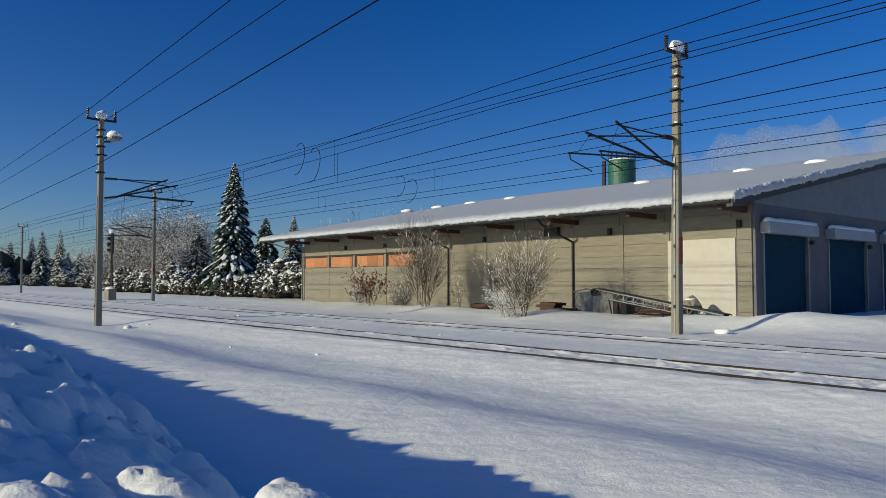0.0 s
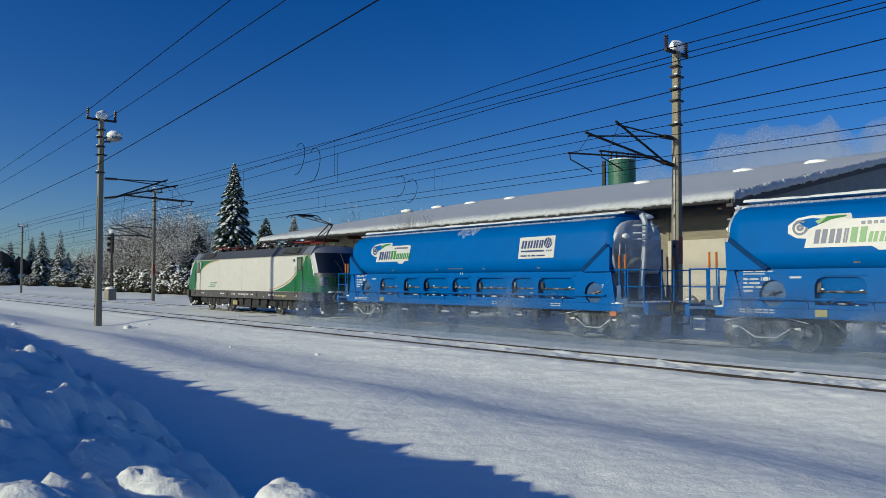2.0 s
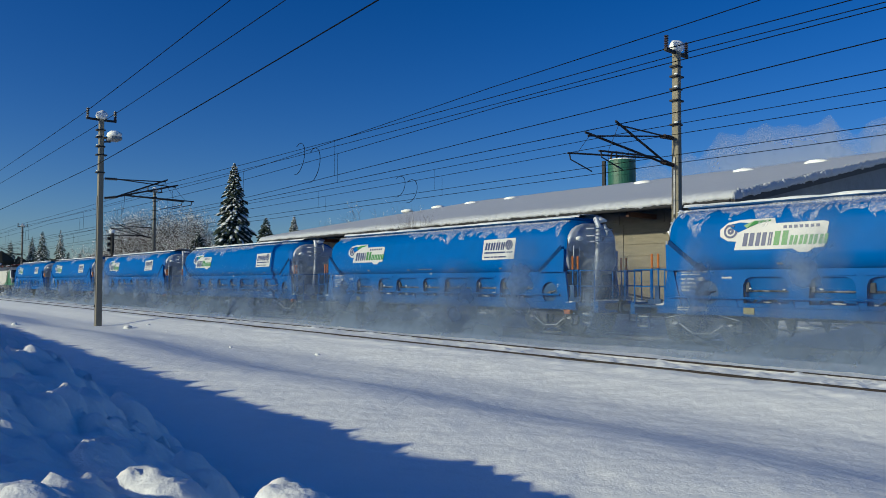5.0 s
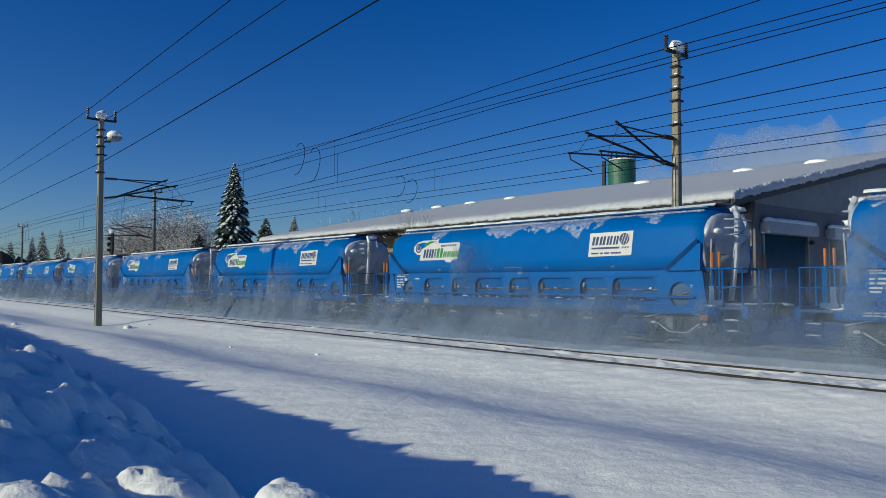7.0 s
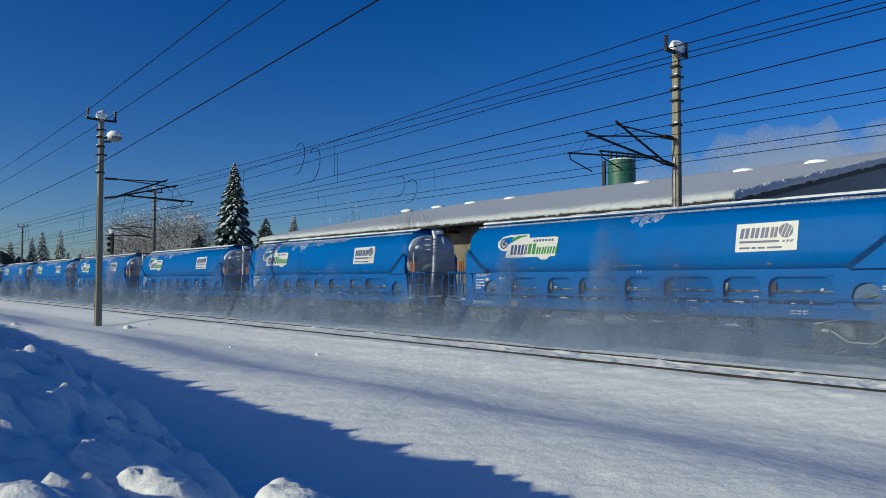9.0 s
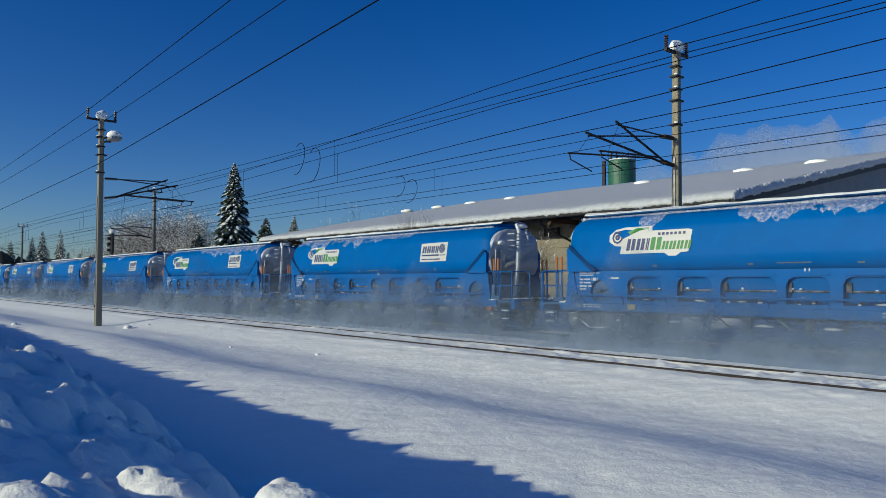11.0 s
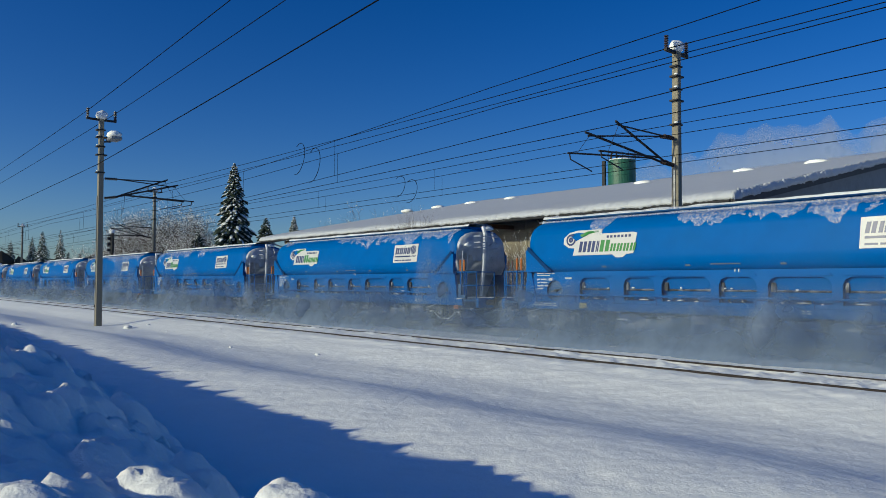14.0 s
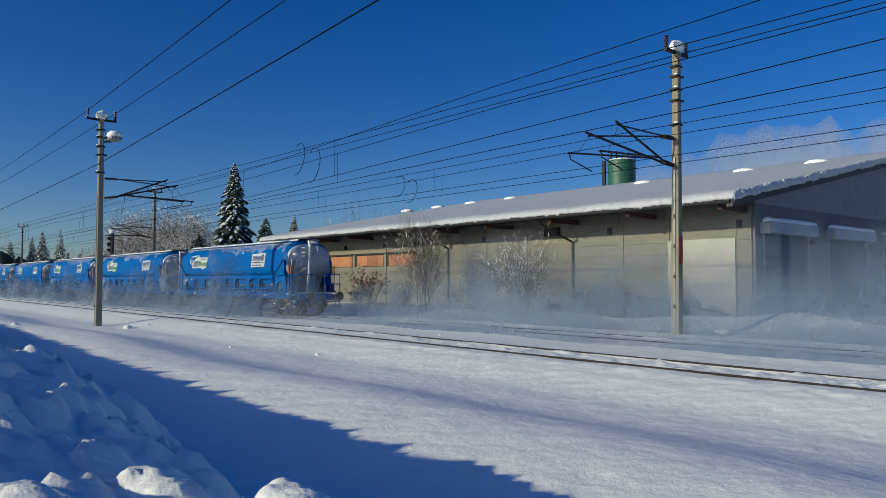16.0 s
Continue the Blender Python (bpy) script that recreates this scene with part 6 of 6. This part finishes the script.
bare_tree(at(640, 30.2), 30.2, 0.1, 2.0, 205, "low leafless shrub half buried in snow", 7, 3, 0.4, 0.05, 0.1, 0.012, "shrub", "bush", "yard shrubs", 0.4)
bare_tree(at(715, 30.0), 30.0, 0.1, 2.2, 206, "low leafless shrub with thin brown twigs", 6, 3, 0.4, 0.05, 0.06, 0.012, "shrub", "bush", "yard shrubs", 0.4)
bare_tree(at(818, 30.5), 30.5, 0.1, 2.4, 207, "thin leafless stems by the concrete wall", 4, 2, 0.3, 0.1, 0.05, 0.012, "shrub", "bush", "yard shrubs", 0.25)


def far_woods():
    rng = np.random.default_rng(7)
    t = thing("far_woods", pose(0, 0, 0), "distant dark woods dusted with snow beyond the yard", "woods", kind="stuff")
    green, white = [], []
    for i in range(700):
        a = rng.uniform(-0.05, 0.62)
        d = rng.uniform(330, 420)
        c = Vector((-d * math.cos(a), d * math.sin(a), rng.uniform(1, 9)))
        green.append(Matrix.Translation(c) @ Matrix.Diagonal((3.5, 3.5, rng.uniform(2, 5), 1)))
        if rng.random() < 0.6:
            white.append(Matrix.Translation(c + Vector((1.0, -2.0, 1.5))) @ Matrix.Diagonal((2.4, 2.0, 1.6, 1)))
    clumps("crowns", green, NEEDLES_DULL, t, rng, 0.5, "stuff")
    clumps("snow_load", white, SNOW_CAP, t, rng, 0.4, "stuff")


far_woods()


# ---- clutter before the hall ----
def conveyor():
    t = thing("belt_conveyor", pose(0, 0, 0), "rusty grey belt conveyor leaning low before the wall, dusted with snow", "conveyor")
    a, b = Vector((-24.0, 31.2, 1.45)), Vector((-16.6, 30.6, 0.38))
    d = (b - a).normalized()
    up = Vector((0, 0, 1))
    for y in (-0.35, 0.35):
        o = Vector((0, y, 0))
        part("rail", tubed([a + o, b + o], 0.04, 4), STEEL_GREY, t)
        part("rail", tubed([a + o - up * 0.38, b + o - up * 0.3], 0.035, 4), STEEL_GREY, t)
        for k in range(13):
            p = a.lerp(b, k / 12) + o
            q = a.lerp(b, min(1, (k + 0.5) / 12)) + o
            part("strut", tubed([p, p - up * 0.36], 0.022, 4), STEEL_GREY, t)
            part("brace", tubed([p - up * 0.36, q], 0.016, 4), STEEL_GREY, t)
    bm = bmesh.new()
    for k in range(26):
        p = a.lerp(b, (k + 0.5) / 26)
        rod(bm, p + Vector((0, -0.32, -0.03)), p + Vector((0, 0.32, -0.03)), 0.045, 6)
    part("roller_bed", bm, STEEL_RUSTY, t)
    bm = bmesh.new()
    side = Vector((0, 0.3, 0))
    v = [bm.verts.new(q) for q in (a - side + up * 0.03, b - side + up * 0.03, b + side + up * 0.03, a + side + up * 0.03)]
    w = [bm.verts.new(q.co + up * 0.02) for q in v]
    bm.faces.new(v[::-1]), bm.faces.new(w)
    for i in range(4):
        bm.faces.new((v[i], v[(i + 1) % 4], w[(i + 1) % 4], w[i]))
    part("belt", bm, STEEL_DARK, t)
    part("head_drum", rodded(a + Vector((-0.1, -0.4, -0.15)), a + Vector((-0.1, 0.4, -0.15)), 0.2, 14), STEEL_RUSTY, t)
    for f, y in ((0.12, -0.35), (0.12, 0.35), (0.55, -0.35), (0.55, 0.35)):
        p = a.lerp(b, f) + Vector((0, y, -0.35))
        part("leg", tubed([p, (p.x + 0.2, p.y, 0.0)], 0.04, 5), STEEL_RUSTY, t)
    return t


def scrap_bin():
    t = thing("steel_bin", pose(-24.3, 31.6, 0.05), "open grey steel bin with bent rim", "bin")
    for n_, q in (("front_panel", (-1.2, 1.2, -0.55, -0.51, 0, 1.25)), ("back_panel", (-1.2, 1.2, 0.51, 0.55, 0, 1.3)), ("side_panel", (-1.24, -1.2, -0.55, 0.55, 0, 1.25)), ("side_panel", (1.2, 1.24, -0.55, 0.55, 0, 1.25)), ("bottom", (-1.2, 1.2, -0.5, 0.5, 0, 0.06))):
        part(n_, lumpy(boxed(*q), 2, 0.03, 1.0), BIN_GREY, t)
    part("rim", tubed([(-1.3, -0.6, 1.25), (-0.4, -0.62, 1.42), (0.5, -0.6, 1.3), (1.25, -0.6, 1.26)], 0.03), STEEL_GREY, t)


def pallet(x, y, z, turn):
    t = thing("wooden_pallet", pose(x, y, z, 0, 2, turn), "weathered dark wooden pallet lying in the snow", "pallet", "stacked pallets")
    for k in range(5):
        part("board", boxed(-0.6, 0.6, -0.4 + 0.18 * k, -0.27 + 0.18 * k, 0.12, 0.145), RED_WOOD, t)
    for yy in (-0.36, 0.0, 0.36):
        part("runner", boxed(-0.6, 0.6, yy - 0.05, yy + 0.05, 0.0, 0.12), RED_WOOD, t)
    return t


def boulder(x, y, z, r, label, seed):
    t = thing("boulder", pose(x, y, z), label, "rock")
    bm = bmesh.new()
    blob(bm, (0, 0, r * 0.6), r * 0.9, r * 0.8, r * 0.95, 3, seed, 0.35)
    part("stone", bm, CONCRETE_DARK, t)
    bm = bmesh.new()
    blob(bm, (0.05, -0.02, r * 1.4), r * 0.5, r * 0.5, r * 0.14, 2, seed, 0.3)
    part("snow_cap", bm, SNOW_CAP, t, smooth=True)


conveyor()
scrap_bin()
for k in range(4):
    pallet(-27.0 + 0.3 * (k % 2), 30.6, 0.12 + 0.15 * k, 6 * (-1) ** k)
pallet(-25.6, 30.4, 0.12, 14)
pallet(-25.7, 30.4, 0.28, -9)
boulder(-18.9, 31.4, 0.25, 0.55, "rough brown boulder against the cream sheet", 2)


def timber_heap(x, y, w, h, label):
    t = thing("timber_heap", pose(x, y, 0.1), label, "timber")
    rnd = random.Random(int(-x * 10))
    for k in range(9):
        a = rnd.uniform(-0.25, 0.25)
        yy, zz = rnd.uniform(-0.3, 0.3), 0.08 + h * rnd.random()
        part("beam", tubed([(-w * rnd.uniform(0.6, 1), yy, zz + a * 0.3), (w * rnd.uniform(0.6, 1), yy + a, zz - a * 0.3)], 0.06, 4), STEEL_RUSTY if k % 2 else RED_WOOD, t)


timber_heap(-20.0, 30.9, 1.8, 0.5, "loose rusty beams and boards under the conveyor")
timber_heap(-33.2, 31.2, 1.0, 0.25, "few old boards by the wall")

# loose snow clods on the verge and yard
rnd = random.Random(21)
for k in range(10):
    x, y = rnd.uniform(-40, -18), rnd.choice((rnd.uniform(10.5, 13), rnd.uniform(16.3, 19), rnd.uniform(22.5, 28)))
    t = thing("snow_clod", pose(x, y, ground_height(x, y)), "small loose clod of white snow", "snow clod", "snow clods")
    r = rnd.uniform(0.03, 0.07)
    bm = bmesh.new()
    blob(bm, (0, 0, r * 0.3), r * 1.5, r, r * 0.7, 2, x, 0.5)
    part("clod", bm, SNOW, t, smooth=True)
for u, y, r in ((228, 11.3, 0.17), (1278, 25.5, 0.2), (28, 6.2, 0.1)):
    x = at(u, y)
    t = thing("snow_clod", pose(x, y, ground_height(x, y)), "rounded lump of snow on the verge", "snow clod", "snow clods")
    bm = bmesh.new()
    blob(bm, (0, 0, r * 0.3), r * 1.5, r * 1.1, r * 0.7, 2, x, 0.4)
    part("clod", bm, SNOW, t, smooth=True)


# ---- cloud bank far behind the hall ----
def sheet(name, pts_fn, nu, nv, material, parent):
    """A bowed sheet; pts_fn(u, v) gives the place."""
    bm = bmesh.new()
    lay = bm.loops.layers.uv.new("UVMap")
    g = [[bm.verts.new(pts_fn(i / nu, j / nv)) for j in range(nv + 1)] for i in range(nu + 1)]
    for i in range(nu):
        for j in range(nv):
            f = bm.faces.new((g[i][j], g[i + 1][j], g[i + 1][j + 1], g[i][j + 1]))
            for lp, (a, b) in zip(f.loops, ((i, j), (i + 1, j), (i + 1, j + 1), (i, j + 1))):
                lp[lay].uv = (a / nu, b / nv)
    return part(name, bm, material, parent, smooth=True)


cloud = thing("cloud_bank", pose(0, 0, 0), "soft grey-white cloud bank low behind the hall", "cloud", kind="structure")
sheet("backdrop", lambda u, v: (-1250 + 1650 * u, 1500 + 80 * math.sin(3 * u), 90 + (112 + 105 * smooth(0.0, 0.24, u) + 80 * (0.3 - abs(n3(u * 8, 3))) + 40 * (0.3 - abs(n3(u * 21, 8))) + 16 * (0.3 - abs(n3(u * 50, 8)))) * v), 260, 12, CLOUD, cloud)
sheet("backdrop", lambda u, v: (-2100 + 1900 * u, 1600 + 60 * math.sin(3 * u), 70 + (160 + 30 * n3(u * 5, 5)) * v), 60, 8, CLOUD_THIN, cloud)


# ---- snow dust whirled up by the train ----
def dust(name, n, strong):
    t = thing(name, pose(0, FAR, 0), "fine snow dust whirling up along the running train", "snow dust", "snow dust", "stuff")
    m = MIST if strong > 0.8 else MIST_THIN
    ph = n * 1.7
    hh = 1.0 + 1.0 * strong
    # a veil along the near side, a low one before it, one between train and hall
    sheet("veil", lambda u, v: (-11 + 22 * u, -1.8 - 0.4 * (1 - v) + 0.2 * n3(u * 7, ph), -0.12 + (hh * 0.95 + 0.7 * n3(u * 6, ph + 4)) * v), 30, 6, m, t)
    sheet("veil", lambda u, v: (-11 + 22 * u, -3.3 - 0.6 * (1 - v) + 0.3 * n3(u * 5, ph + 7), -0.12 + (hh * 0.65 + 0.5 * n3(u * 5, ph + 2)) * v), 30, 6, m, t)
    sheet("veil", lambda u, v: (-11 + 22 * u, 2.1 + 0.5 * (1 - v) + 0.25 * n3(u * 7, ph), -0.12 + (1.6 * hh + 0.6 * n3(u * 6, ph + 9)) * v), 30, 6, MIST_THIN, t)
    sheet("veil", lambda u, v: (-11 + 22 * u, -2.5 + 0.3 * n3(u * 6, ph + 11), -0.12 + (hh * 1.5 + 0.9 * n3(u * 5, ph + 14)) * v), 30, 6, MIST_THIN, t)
    # billows tumbling between the veils, turned a little apart
    rnd = random.Random(900 + n)
    for k in range(7):
        x, w = -9.0 + 2.9 * k + rnd.uniform(-1, 1), rnd.uniform(1.6, 2.5)
        top = hh * rnd.choice((0.8, 1.0, 1.2, 1.7)) * rnd.uniform(0.8, 1.15)
        y0, a = -2.9 - 0.8 * rnd.random(), rnd.uniform(0.55, 1.2)
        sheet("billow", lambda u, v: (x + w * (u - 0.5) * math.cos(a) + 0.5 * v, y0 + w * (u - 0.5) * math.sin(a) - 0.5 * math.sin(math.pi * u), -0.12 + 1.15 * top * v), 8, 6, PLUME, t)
    return t


clouds = [dust("snow_dust", n, 0.3 if n == 0 else (0.7 if n < 2 else 1.0)) for n in range(19)]


def wake(n):
    """Drifting dust left behind the last wagon."""
    t = thing("snow_dust", pose(0, FAR, 0), "thin snow dust drifting behind the last wagon", "snow dust", "snow dust", "stuff")
    for k, (y, h) in enumerate(((-2.0, 2.0), (3.5, 3.8), (8.6, 4.6))):
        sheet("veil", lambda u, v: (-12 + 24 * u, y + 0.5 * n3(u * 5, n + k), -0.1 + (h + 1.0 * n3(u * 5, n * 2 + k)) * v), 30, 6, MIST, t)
    return t


clouds += [wake(n) for n in range(3)]


# ---- motion ----
SPEED = 26.02


def motions():
    # The logo of wagon n passes the foot of the view's normal at 0.30 + n * 0.7318 s; 19.04 m between wagons.
    for n, w in enumerate(wagons):
        x0 = TRAIN_X + n * 19.04
        walk(w, [(t, pose(x0 - SPEED * t, FAR, 0)) for t in (0.0, 4.0, 8.0, 12.0, 16.0)])
    for n, d in enumerate(clouds):
        x0 = TRAIN_X + n * 19.04
        walk(d, [(t, pose(x0 - SPEED * t, FAR, 0)) for t in (0.0, 4.0, 8.0, 12.0, 16.0)])
    walk(loco, [(t, pose(TRAIN_X - 19.0 - SPEED * t, FAR, 0)) for t in (0.0, 4.0, 8.0, 12.0, 16.0)])


TRAIN_X = 30.0
motions()
